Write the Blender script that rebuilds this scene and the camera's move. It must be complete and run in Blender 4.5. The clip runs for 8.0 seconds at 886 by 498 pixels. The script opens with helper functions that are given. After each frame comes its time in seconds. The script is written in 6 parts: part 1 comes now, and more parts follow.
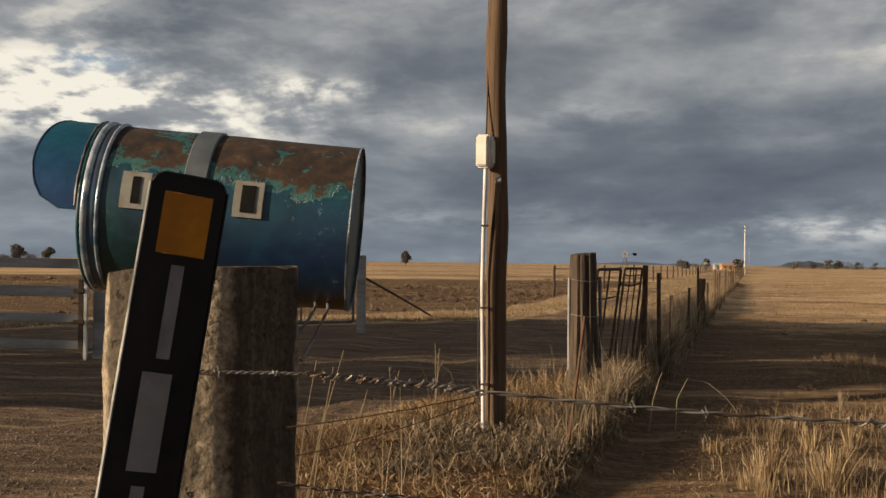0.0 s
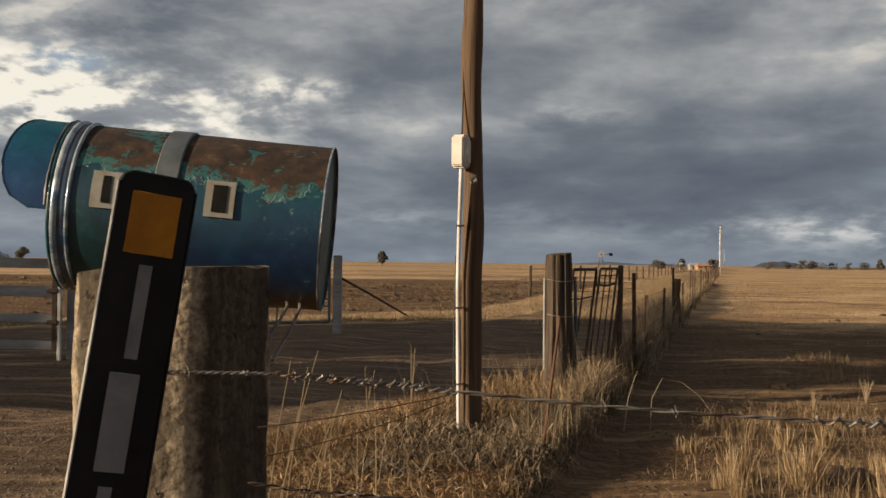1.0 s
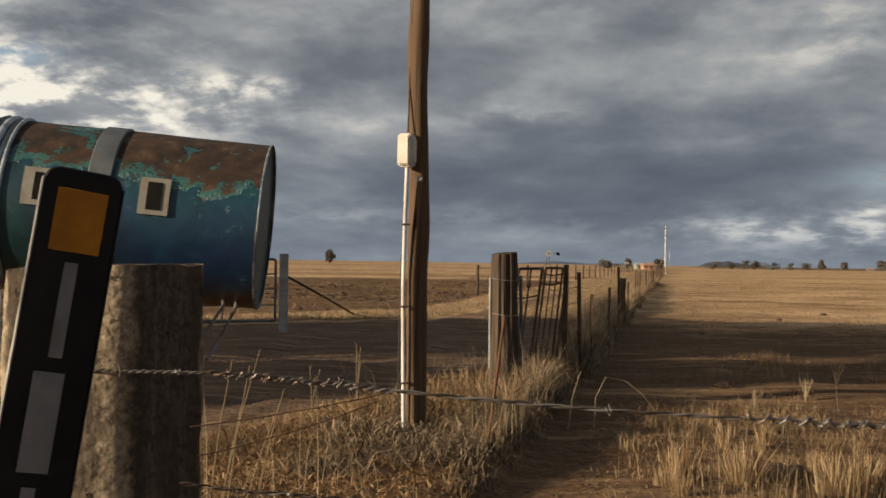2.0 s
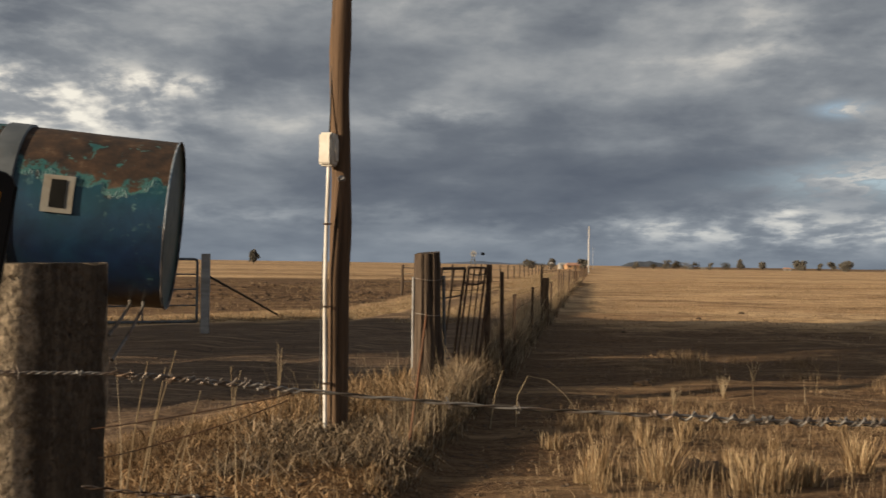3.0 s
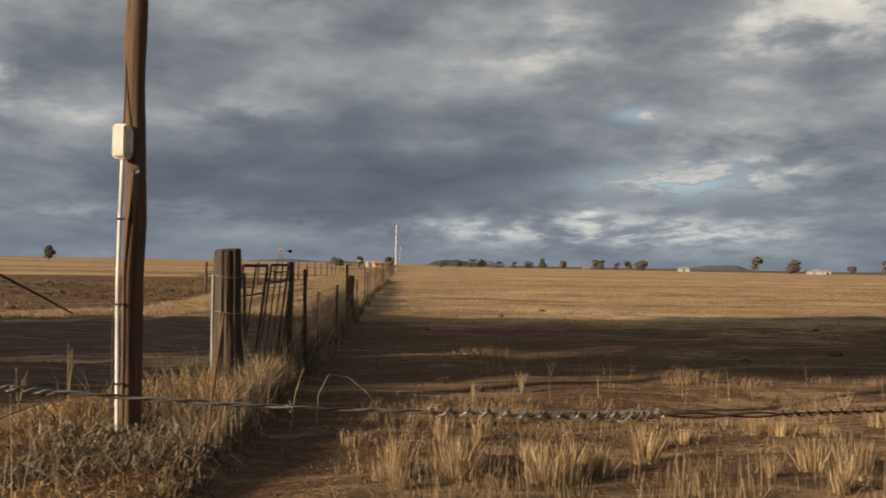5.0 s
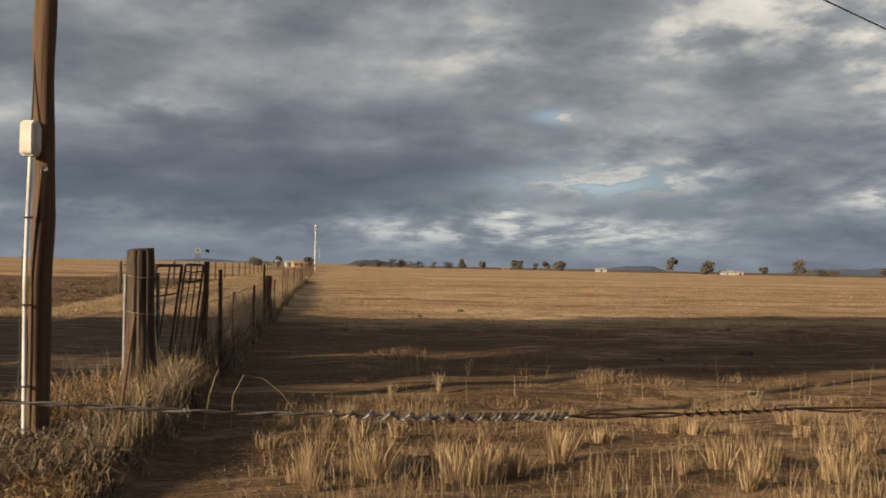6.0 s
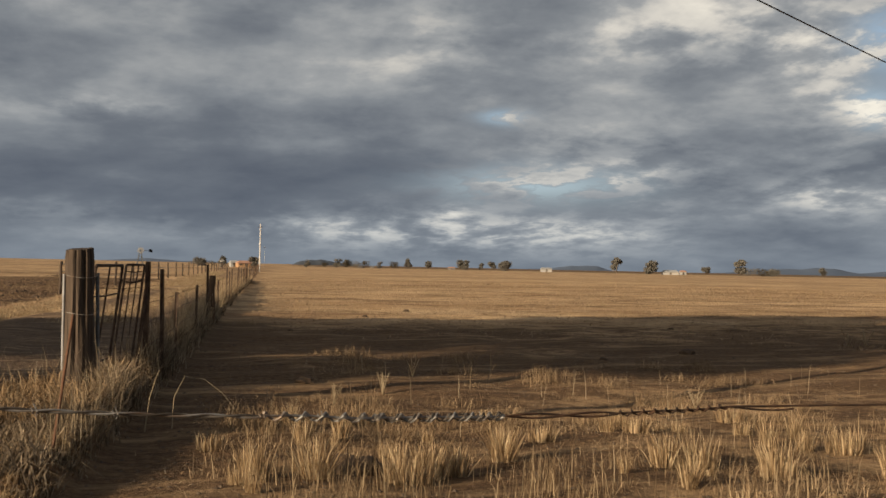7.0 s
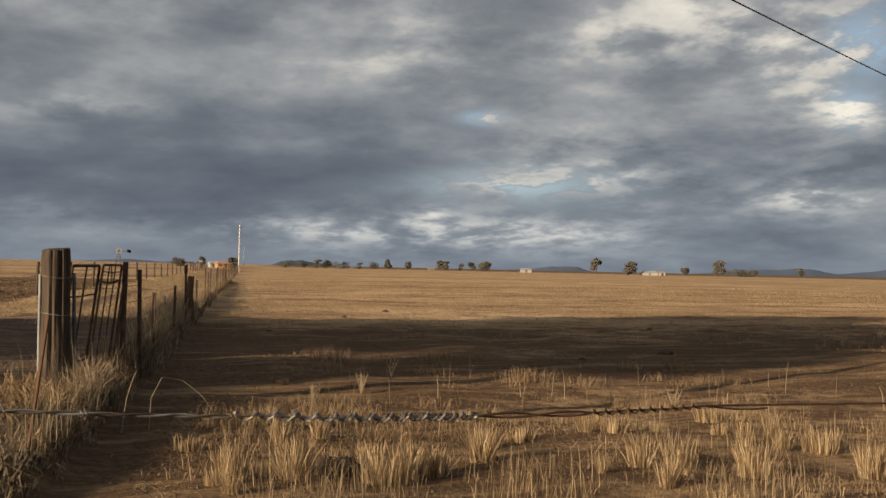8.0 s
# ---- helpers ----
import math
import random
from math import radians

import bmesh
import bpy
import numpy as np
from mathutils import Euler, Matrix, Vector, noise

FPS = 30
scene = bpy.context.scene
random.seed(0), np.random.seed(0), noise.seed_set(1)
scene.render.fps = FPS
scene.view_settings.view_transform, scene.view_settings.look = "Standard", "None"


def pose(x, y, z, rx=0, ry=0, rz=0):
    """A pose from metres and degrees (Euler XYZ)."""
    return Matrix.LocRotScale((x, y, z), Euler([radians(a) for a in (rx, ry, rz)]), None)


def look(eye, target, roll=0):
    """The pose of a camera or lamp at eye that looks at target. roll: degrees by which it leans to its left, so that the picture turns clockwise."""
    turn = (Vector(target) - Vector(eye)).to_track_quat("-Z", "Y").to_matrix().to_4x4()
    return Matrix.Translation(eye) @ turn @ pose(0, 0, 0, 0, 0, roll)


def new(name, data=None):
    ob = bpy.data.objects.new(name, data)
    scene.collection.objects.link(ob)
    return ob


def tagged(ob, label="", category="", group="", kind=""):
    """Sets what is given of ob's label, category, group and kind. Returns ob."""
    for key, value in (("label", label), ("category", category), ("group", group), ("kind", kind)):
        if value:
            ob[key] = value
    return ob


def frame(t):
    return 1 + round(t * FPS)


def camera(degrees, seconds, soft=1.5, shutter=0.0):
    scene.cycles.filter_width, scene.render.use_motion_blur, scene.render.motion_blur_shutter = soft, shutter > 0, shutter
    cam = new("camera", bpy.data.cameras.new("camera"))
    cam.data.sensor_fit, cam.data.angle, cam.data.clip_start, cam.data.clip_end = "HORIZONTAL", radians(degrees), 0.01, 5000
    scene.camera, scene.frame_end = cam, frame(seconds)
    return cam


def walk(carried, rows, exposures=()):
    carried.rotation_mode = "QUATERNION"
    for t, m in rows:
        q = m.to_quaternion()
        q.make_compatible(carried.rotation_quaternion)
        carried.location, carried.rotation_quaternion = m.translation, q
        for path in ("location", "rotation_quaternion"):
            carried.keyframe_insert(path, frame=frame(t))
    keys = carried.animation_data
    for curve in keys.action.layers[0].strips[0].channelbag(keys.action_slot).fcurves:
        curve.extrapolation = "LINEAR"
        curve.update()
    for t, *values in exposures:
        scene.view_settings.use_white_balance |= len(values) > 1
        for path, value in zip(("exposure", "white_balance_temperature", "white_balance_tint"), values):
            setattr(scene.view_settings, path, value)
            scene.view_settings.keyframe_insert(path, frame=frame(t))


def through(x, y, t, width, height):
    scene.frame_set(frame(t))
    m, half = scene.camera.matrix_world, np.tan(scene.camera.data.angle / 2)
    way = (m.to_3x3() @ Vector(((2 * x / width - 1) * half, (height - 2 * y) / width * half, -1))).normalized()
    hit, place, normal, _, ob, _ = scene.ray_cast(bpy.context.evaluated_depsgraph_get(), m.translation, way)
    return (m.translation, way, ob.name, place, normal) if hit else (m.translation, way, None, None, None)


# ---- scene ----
cam = camera(42.11, 8.0, soft=1.5, shutter=0.5)
EYE = 1.3
# seconds; place from the first eye; yaw, pitch, roll
ROWS = [
    (0.0, 0.0000, 0.0000, 0.0000, -0.000, 0.645, -0.671),
    (0.5, 0.0031, -0.0011, 0.0002, -0.429, 0.653, -0.708),
    (1.0, 0.0074, -0.0018, -0.0001, -1.162, 0.662, -0.703),
    (1.5, 0.0153, -0.0016, 0.0001, -2.336, 0.638, -0.831),
    (3.0, 0.0469, 0.0020, -0.0018, -7.474, 0.698, -0.856),
    (3.5, 0.0608, 0.0080, -0.0034, -9.804, 0.708, -0.871),
    (4.0, 0.0745, 0.0148, -0.0046, -12.027, 0.725, -0.935),
    (4.5, 0.0867, 0.0211, -0.0058, -14.554, 0.735, -0.975),
    (5.0, 0.1001, 0.0250, -0.0046, -17.018, 0.757, -1.129),
    (6.5, 0.1366, 0.0298, -0.0022, -22.542, 0.881, -1.223),
    (7.0, 0.1448, 0.0313, -0.0022, -23.702, 0.901, -1.223),
    (7.5, 0.1512, 0.0324, -0.0039, -24.299, 0.946, -1.247),
    (8.0, 0.1572, 0.0338, -0.0045, -24.704, 0.952, -1.230),
]
walk(cam, [(t, pose(x, y, EYE + z, 90 + pitch, roll, yaw)) for t, x, y, z, yaw, pitch, roll in ROWS], ((0.0, 0.4854), (8.0, 0.4854)))

# ---- node shorthand ----


def nd(tree, kind, props=None, **ins):
    n = tree.nodes.new(kind)
    for k, val in (props or {}).items():
        setattr(n, k, val)
    for k, val in ins.items():
        key = int(k[1:]) if k[0] == "i" and k[1:].isdigit() else k.replace("_", " ")
        sock = n.inputs[key]
        if isinstance(val, bpy.types.NodeSocket):
            tree.links.new(val, sock)
        else:
            sock.default_value = val
    return n


def op(tree, kind, a, b=0.0, c=0.0, clamp=False):
    n = nd(tree, "ShaderNodeMath", {"operation": kind, "use_clamp": clamp}, i0=a, i1=b, i2=c)
    return n.outputs[0]


def blend(tree, fac, a, b, mode="MIX"):
    n = nd(tree, "ShaderNodeMix", {"data_type": "RGBA", "blend_type": mode}, i0=fac, i6=a, i7=b)
    return n.outputs[2]


def ramp(tree, fac, stops, interpolation="LINEAR"):
    n = nd(tree, "ShaderNodeValToRGB", None, Fac=fac)
    n.color_ramp.interpolation = interpolation
    els = n.color_ramp.elements
    while len(els) < len(stops):
        els.new(0.5)
    for e, (p, c) in zip(els, stops):
        e.position = p
        e.color = (*c, 1) if len(c) == 3 else c
    return n.outputs[0]


def grey(val):
    return (val, val, val)


# ---- world, sun ----
SUN_AZ = Vector((-0.94, -0.34, 0)).normalized()
SUN_EL = radians(13.5)
sun_to = Vector((SUN_AZ.x * math.cos(SUN_EL), SUN_AZ.y * math.cos(SUN_EL), math.sin(SUN_EL)))
sun = new("sun", bpy.data.lights.new("sun", "SUN"))
sun.data.energy, sun.data.angle, sun.data.color = 5.0, radians(0.45), (1.0, 0.80, 0.565)
sun.matrix_world = look(sun_to * 50, (0, 0, 0))

world = bpy.data.worlds.new("world")
scene.world = world
world.use_nodes = True
wt = world.node_tree
wt.nodes.clear()
nishita = nd(wt, "ShaderNodeTexSky", {"sky_type": "NISHITA", "sun_disc": False, "sun_elevation": SUN_EL,
                                     "sun_rotation": math.atan2(SUN_AZ.x, SUN_AZ.y)})
coord = nd(wt, "ShaderNodeTexCoord").outputs["Generated"]
xyz = nd(wt, "ShaderNodeSeparateXYZ", None, i0=coord)
sx, sy, sz = xyz.outputs
up = op(wt, "ADD", op(wt, "MAXIMUM", sz, 0.0), 0.24)
px, py = op(wt, "DIVIDE", sx, up), op(wt, "DIVIDE", sy, up)
flat_plane = nd(wt, "ShaderNodeCombineXYZ", None, i0=px, i1=py, i2=0.0).outputs[0]
swirl = nd(wt, "ShaderNodeTexNoise", None, Vector=flat_plane, Scale=1.3, Detail=3.0, Roughness=0.5).outputs[1]
swirl = nd(wt, "ShaderNodeVectorMath", {"operation": "SUBTRACT"}, i0=swirl, i1=(0.5, 0.5, 0.5)).outputs[0]
plane = nd(wt, "ShaderNodeVectorMath", {"operation": "MULTIPLY_ADD"}, i0=swirl, i1=(0.16, 0.16, 0.0), i2=flat_plane).outputs[0]


def cloud(scale, detail, rough, shift, drift=(0, 0), stretch=1.0):
    spot_at = nd(wt, "ShaderNodeMapping", None, Vector=plane, Location=(shift + drift[0], shift * 0.7 + drift[1], 0), Rotation=(0, 0, 0.2), Scale=(1, stretch, 1)).outputs[0]
    return nd(wt, "ShaderNodeTexNoise", None, Vector=spot_at, Scale=scale, Detail=detail, Roughness=rough).outputs[0]


big = cloud(1.0, 2.0, 0.5, 3.1)
deck = cloud(2.6, 6.0, 0.55, 7.7)
# the same deck, shifted towards the sun: their difference lights one side of each roll
lee = op(wt, "SUBTRACT", cloud(2.6, 3.0, 0.45, 7.7, (0.08, 0.10)), cloud(2.6, 3.0, 0.45, 7.7))
fine = cloud(8.5, 6.0, 0.56, 1.3, stretch=0.8)
cells = nd(wt, "ShaderNodeTexVoronoi", {"feature": "SMOOTH_F1"}, Vector=plane, Scale=4.6, Smoothness=0.7, Detail=2.0, Roughness=0.55, Lacunarity=2.2).outputs["Distance"]
slope = op(wt, "DIVIDE", sx, op(wt, "MAXIMUM", sy, 0.05))


def spot(a, e, wa, we):
    da = op(wt, "DIVIDE", op(wt, "SUBTRACT", slope, a), wa)
    de = op(wt, "DIVIDE", op(wt, "SUBTRACT", sz, e), we)
    d2 = op(wt, "ADD", op(wt, "MULTIPLY", da, da), op(wt, "MULTIPLY", de, de))
    return op(wt, "POWER", 2.718, op(wt, "MULTIPLY", d2, -1.0))


calm = op(wt, "MINIMUM", op(wt, "MULTIPLY_ADD", op(wt, "MAXIMUM", sz, 0.0), 5.0, 0.45), 1.0)
shape = op(wt, "MULTIPLY", op(wt, "SUBTRACT", big, 0.5), 0.45)
shape = op(wt, "MULTIPLY_ADD", op(wt, "SUBTRACT", deck, 0.5), 1.10, shape)
shape = op(wt, "MULTIPLY_ADD", lee, 1.0, shape)
shape = op(wt, "MULTIPLY_ADD", op(wt, "SUBTRACT", fine, 0.5), 0.24, shape)
# rounded heaps of cloud with thinner seams between
shape = op(wt, "MULTIPLY_ADD", op(wt, "SUBTRACT", cells, 0.76), 0.13, shape)
val = op(wt, "MULTIPLY_ADD", shape, calm, 0.395)
# the deck thickens overhead
val = op(wt, "SUBTRACT", val, op(wt, "MULTIPLY", op(wt, "SMOOTH_MIN", op(wt, "MAXIMUM", op(wt, "SUBTRACT", sz, 0.28), 0.0), 0.5, 0.1), 0.5))
gap = op(wt, "ADD", op(wt, "ADD", spot(0.54, 0.072, 0.10, 0.014), spot(-0.310, 0.162, 0.035, 0.010)),
         op(wt, "ADD", op(wt, "ADD", spot(1.0, 0.19, 0.06, 0.03), spot(0.97, 0.135, 0.04, 0.015)), spot(0.5, 0.130, 0.025, 0.006)))
wisp = op(wt, "MULTIPLY_ADD", fine, 0.6, op(wt, "MULTIPLY", deck, 0.4))
hole = op(wt, "MULTIPLY", op(wt, "MINIMUM", gap, 1.0), ramp(wt, wisp, [(0.47, grey(1)), (0.55, grey(0))]), clamp=True)
# thin cloud is brightest at the rim of each hole
lining = op(wt, "MULTIPLY", op(wt, "MINIMUM", gap, 1.0), ramp(wt, wisp, [(0.48, grey(0)), (0.55, grey(1)), (0.65, grey(0))]))
val = op(wt, "MULTIPLY_ADD", lining, 0.28, val)
# lighter and darker masses of cloud: slope, height, half widths, amount
MASSES = [(-0.35, 0.134, 0.11, 0.030, 0.48), (-0.30, 0.195, 0.16, 0.035, 0.17), (-0.105, 0.147, 0.05, 0.010, 0.34), (-0.24, 0.124, 0.14, 0.030, 0.42),
          (-0.02, 0.172, 0.15, 0.018, -0.10), (0.20, 0.070, 0.34, 0.036, -0.25), (0.12, 0.126, 0.05, 0.010, 0.18), (0.20, 0.215, 0.34, 0.022, 0.05),
          (0.45, 0.031, 0.21, 0.017, 0.30), (-0.05, 0.040, 0.20, 0.010, 0.10), (0.42, 0.185, 0.06, 0.035, 0.09), (0.447, 0.050, 0.016, 0.009, 0.20),
          (0.64, 0.085, 0.12, 0.035, 0.22), (0.76, 0.20, 0.20, 0.035, 0.24), (0.77, 0.095, 0.06, 0.035, -0.10), (0.91, 0.066, 0.09, 0.018, 0.28),
          (0.80, 0.030, 0.10, 0.025, -0.12), (0.95, 0.160, 0.10, 0.06, 0.22)]
ragged = ramp(wt, wisp, [(0.41, grey(0.30)), (0.59, grey(1.5))], "EASE")
for a, e, wa, we, amount in MASSES:
    mass = spot(a, e, wa, we)
    if amount > 0:
        mass = op(wt, "MULTIPLY", mass, ragged)
    val = op(wt, "MULTIPLY_ADD", mass, amount, val)
clouds = ramp(wt, val, [(0.0, (0.108, 0.122, 0.148)), (0.25, (0.152, 0.167, 0.190)), (0.45, (0.235, 0.250, 0.266)),
                        (0.62, (0.355, 0.361, 0.361)), (0.8, (0.63, 0.595, 0.535)), (1.0, (0.93, 0.86, 0.73))])
blue = blend(wt, 0.6, nd(wt, "ShaderNodeVectorMath", {"operation": "SCALE"}, i0=nishita.outputs[0], Scale=0.10).outputs[0], (0.36, 0.47, 0.62, 1))
haze = op(wt, "POWER", 2.718, op(wt, "MULTIPLY", op(wt, "MAXIMUM", sz, 0.0), -11.0))
clouds = blend(wt, op(wt, "MULTIPLY", haze, 0.75), clouds, blend(wt, 1.0, clouds, (0.89, 1.0, 1.13, 1), "MULTIPLY"))
sky_col = blend(wt, hole, clouds, blue)
# out-of-view glow round the low sun, added to lift the shaded sides
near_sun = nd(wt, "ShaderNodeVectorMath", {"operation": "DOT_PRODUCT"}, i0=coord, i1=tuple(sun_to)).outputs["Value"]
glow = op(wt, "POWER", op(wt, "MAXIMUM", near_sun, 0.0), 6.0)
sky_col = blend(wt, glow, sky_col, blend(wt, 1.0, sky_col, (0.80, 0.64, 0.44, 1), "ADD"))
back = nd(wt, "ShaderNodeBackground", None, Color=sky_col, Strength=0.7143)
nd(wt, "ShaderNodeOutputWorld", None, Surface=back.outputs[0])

# ---- materials ----


def material(name, rough=0.8, metal=0.0, spec=0.4):
    m = bpy.data.materials.new(name)
    m.use_nodes = True
    t = m.node_tree
    t.nodes.clear()
    b = nd(t, "ShaderNodeBsdfPrincipled", None, Roughness=rough, Metallic=metal)
    b.inputs["Specular IOR Level"].default_value = spec
    nd(t, "ShaderNodeOutputMaterial", None, Surface=b.outputs[0])
    return m, t, b


def obj_vec(t, scale=(1, 1, 1), rot=(0, 0, 0)):
    return nd(t, "ShaderNodeMapping", None, Vector=nd(t, "ShaderNodeTexCoord").outputs["Object"], Scale=scale, Rotation=rot).outputs[0]


def noise_of(t, vec, scale, detail=4.0, rough=0.55, warp=0.0):
    return nd(t, "ShaderNodeTexNoise", None, Vector=vec, Scale=scale, Detail=detail, Roughness=rough, Distortion=warp).outputs[0]


def bump(t, b, height, strength=0.4, dist=0.01):
    t.links.new(nd(t, "ShaderNodeBump", None, Height=height, Strength=strength, Distance=dist).outputs[0], b.inputs["Normal"])


def mottled(name, c1, c2, scale=8.0, c3=None, stain=1.5, rough=0.8, metal=0.0, bumps=0.3, depth=0.004, stretch=(1, 1, 1), spec=0.3):
    """Two-scale mottling: grain between c1 and c2, broad stains towards c3."""
    m, t, b = material(name, rough, metal, spec)
    v = obj_vec(t, stretch)
    n = noise_of(t, v, scale, 6, 0.6)
    col = ramp(t, n, [(0.32, c1), (0.68, c2)])
    if c3:
        s = noise_of(t, v, stain, 5, 0.6, 0.4)
        col = blend(t, ramp(t, s, [(0.45, grey(0)), (0.65, grey(1))]), col, (*c3, 1))
    t.links.new(col, b.inputs["Base Color"])
    rr = ramp(t, n, [(0.2, grey(max(0, rough - 0.12))), (0.8, grey(min(1, rough + 0.12)))])
    t.links.new(rr, b.inputs["Roughness"])
    bump(t, b, n, bumps, depth)
    return m


def wood(name, dark, light, rough=0.85, grain=60.0, lengthwise=2.0, depth=0.006, tint=None, cracks=1.0):
    m, t, b = material(name, rough, 0, 0.25)
    v = obj_vec(t, (1, 1, lengthwise / grain))
    g = noise_of(t, v, grain, 6, 0.65, 0.15)
    broad = noise_of(t, obj_vec(t, (1, 1, 0.25)), 5.0, 4, 0.6)
    col = ramp(t, g, [(0.3, dark), (0.7, light)])
    col = blend(t, op(t, "MULTIPLY", broad, 0.6), col, (*(tint or dark), 1))
    crack = ramp(t, noise_of(t, obj_vec(t, (1, 1, 0.025)), 38.0, 3, 0.5), [(0.34, grey(0)), (0.40, grey(1))])
    col = blend(t, op(t, "MULTIPLY", op(t, "SUBTRACT", 1.0, crack), cracks), col, (0.02, 0.015, 0.01, 1))
    t.links.new(col, b.inputs["Base Color"])
    bump(t, b, op(t, "MULTIPLY_ADD", crack, 0.7, g), 0.7, depth)
    return m


def straw(name, c1, c2, c3, through=0.35):
    """Dry blades: colour varies from blade to blade, and light passes through."""
    m = bpy.data.materials.new(name)
    m.use_nodes = True
    t = m.node_tree
    t.nodes.clear()
    r = nd(t, "ShaderNodeNewGeometry").outputs["Random Per Island"]
    col = ramp(t, r, [(0.0, c1), (0.5, c2), (1.0, c3)])
    patch = noise_of(t, obj_vec(t), 0.9, 3)
    col = blend(t, ramp(t, patch, [(0.4, grey(0)), (0.7, grey(0.55))]), col, (*c1, 1))
    a = nd(t, "ShaderNodeBsdfDiffuse", None, Color=col, Roughness=0.6)
    c = nd(t, "ShaderNodeBsdfTranslucent", None, Color=col)
    mx = nd(t, "ShaderNodeMixShader", None, i0=through, i1=a.outputs[0], i2=c.outputs[0])
    nd(t, "ShaderNodeOutputMaterial", None, Surface=mx.outputs[0])
    return m


def ground_material():
    m, t, b = material("dry_ground", 0.95, 0, 0.1)
    v = nd(t, "ShaderNodeTexCoord").outputs["Object"]
    zone = nd(t, "ShaderNodeSeparateColor", None, Color=nd(t, "ShaderNodeAttribute", {"attribute_name": "zone"}).outputs["Color"])
    bare, verge, rut = zone.outputs
    n1 = noise_of(t, v, 0.35, 6, 0.6)
    n2 = noise_of(t, v, 2.2, 6, 0.65)
    n3 = noise_of(t, v, 14.0, 6, 0.7)
    n4 = noise_of(t, nd(t, "ShaderNodeMapping", None, Vector=v, Scale=(0.3, 1, 1), Rotation=(0, 0, 0.2)).outputs[0], 0.05, 5, 0.6)
    soil = ramp(t, n3, [(0.25, (0.042, 0.026, 0.016)), (0.5, (0.122, 0.078, 0.047)), (0.75, (0.26, 0.176, 0.107))])
    track = ramp(t, n3, [(0.25, (0.075, 0.050, 0.033)), (0.5, (0.150, 0.102, 0.067)), (0.75, (0.26, 0.182, 0.118))])
    strawc = ramp(t, n2, [(0.22, (0.25, 0.165, 0.092)), (0.48, (0.54, 0.39, 0.235)), (0.76, (0.84, 0.66, 0.43))])
    strawc = blend(t, ramp(t, n4, [(0.44, grey(0)), (0.62, grey(0.5))]), strawc, (0.27, 0.165, 0.085, 1))
    lines = noise_of(t, nd(t, "ShaderNodeMapping", None, Vector=v, Scale=(0.16, 0.5, 1), Rotation=(0, 0, -0.06)).outputs[0], 0.5, 7, 0.72, 0.5)
    strawc = blend(t, ramp(t, lines, [(0.54, grey(0)), (0.64, grey(0.6))]), strawc, (0.24, 0.145, 0.078, 1))
    strawc = blend(t, ramp(t, lines, [(0.36, grey(0.5)), (0.46, grey(0))]), strawc, (0.66, 0.52, 0.35, 1))
    blot = noise_of(t, nd(t, "ShaderNodeMapping", None, Vector=v, Scale=(0.5, 1, 1), Rotation=(0, 0, 0.1)).outputs[0], 0.28, 8, 0.74, 0.6)
    strawc = blend(t, ramp(t, blot, [(0.5, grey(0)), (0.60, grey(0.75))]), strawc, (0.20, 0.122, 0.070, 1))
    litter = noise_of(t, nd(t, "ShaderNodeMapping", None, Vector=v, Scale=(1, 2.5, 1), Rotation=(0, 0, 0.4)).outputs[0], 30.0, 3, 0.6, 1.5)
    soil = blend(t, ramp(t, litter, [(0.56, grey(0)), (0.66, grey(0.75))]), soil, (0.27, 0.19, 0.11, 1))
    streak = noise_of(t, nd(t, "ShaderNodeMapping", None, Vector=v, Scale=(0.22, 1.5, 1), Rotation=(0, 0, -0.12)).outputs[0], 1.6, 5, 0.6, 0.3)
    streak2 = noise_of(t, nd(t, "ShaderNodeMapping", None, Vector=v, Scale=(0.3, 1.6, 1), Rotation=(0, 0, -0.3)).outputs[0], 3.1, 4, 0.6, 0.3)
    track = blend(t, ramp(t, streak2, [(0.5, grey(0)), (0.66, grey(0.8))]), track, (0.37, 0.265, 0.165, 1))
    track = blend(t, ramp(t, streak, [(0.36, grey(0.7)), (0.5, grey(0))]), track, (0.085, 0.06, 0.043, 1))
    soil = blend(t, ramp(t, streak, [(0.52, grey(0)), (0.66, grey(0.65))]), soil, (0.40, 0.285, 0.17, 1))
    soil = blend(t, ramp(t, streak2, [(0.34, grey(0.6)), (0.46, grey(0))]), soil, (0.075, 0.05, 0.033, 1))
    leafy = noise_of(t, v, 26.0, 4, 0.7, 1.0)
    duff = ramp(t, leafy, [(0.34, (0.045, 0.028, 0.017)), (0.5, (0.15, 0.088, 0.042)), (0.68, (0.36, 0.225, 0.11))])
    soil = blend(t, op(t, "MULTIPLY", verge, ramp(t, n2, [(0.35, grey(0.3)), (0.6, grey(0.95))])), soil, duff)
    mixf = op(t, "MULTIPLY_ADD", op(t, "SUBTRACT", n2, 0.5), 1.3, op(t, "MULTIPLY_ADD", op(t, "SUBTRACT", n1, 0.5), 1.2, bare))
    mixf = op(t, "MULTIPLY_ADD", op(t, "SUBTRACT", n3, 0.5), 0.6, mixf)
    col = blend(t, ramp(t, mixf, [(0.35, grey(0)), (0.65, grey(1))]), strawc, soil)
    col = blend(t, rut, col, blend(t, 1.0, track, (0.96, 1.0, 1.07, 1), "MULTIPLY"))
    col = blend(t, 1.0, col, (1.06, 1.0, 0.92, 1), "MULTIPLY")
    t.links.new(col, b.inputs["Base Color"])
    bump(t, b, op(t, "ADD", n3, op(t, "MULTIPLY", n2, 1.5)), 1.0, 0.05)
    return m


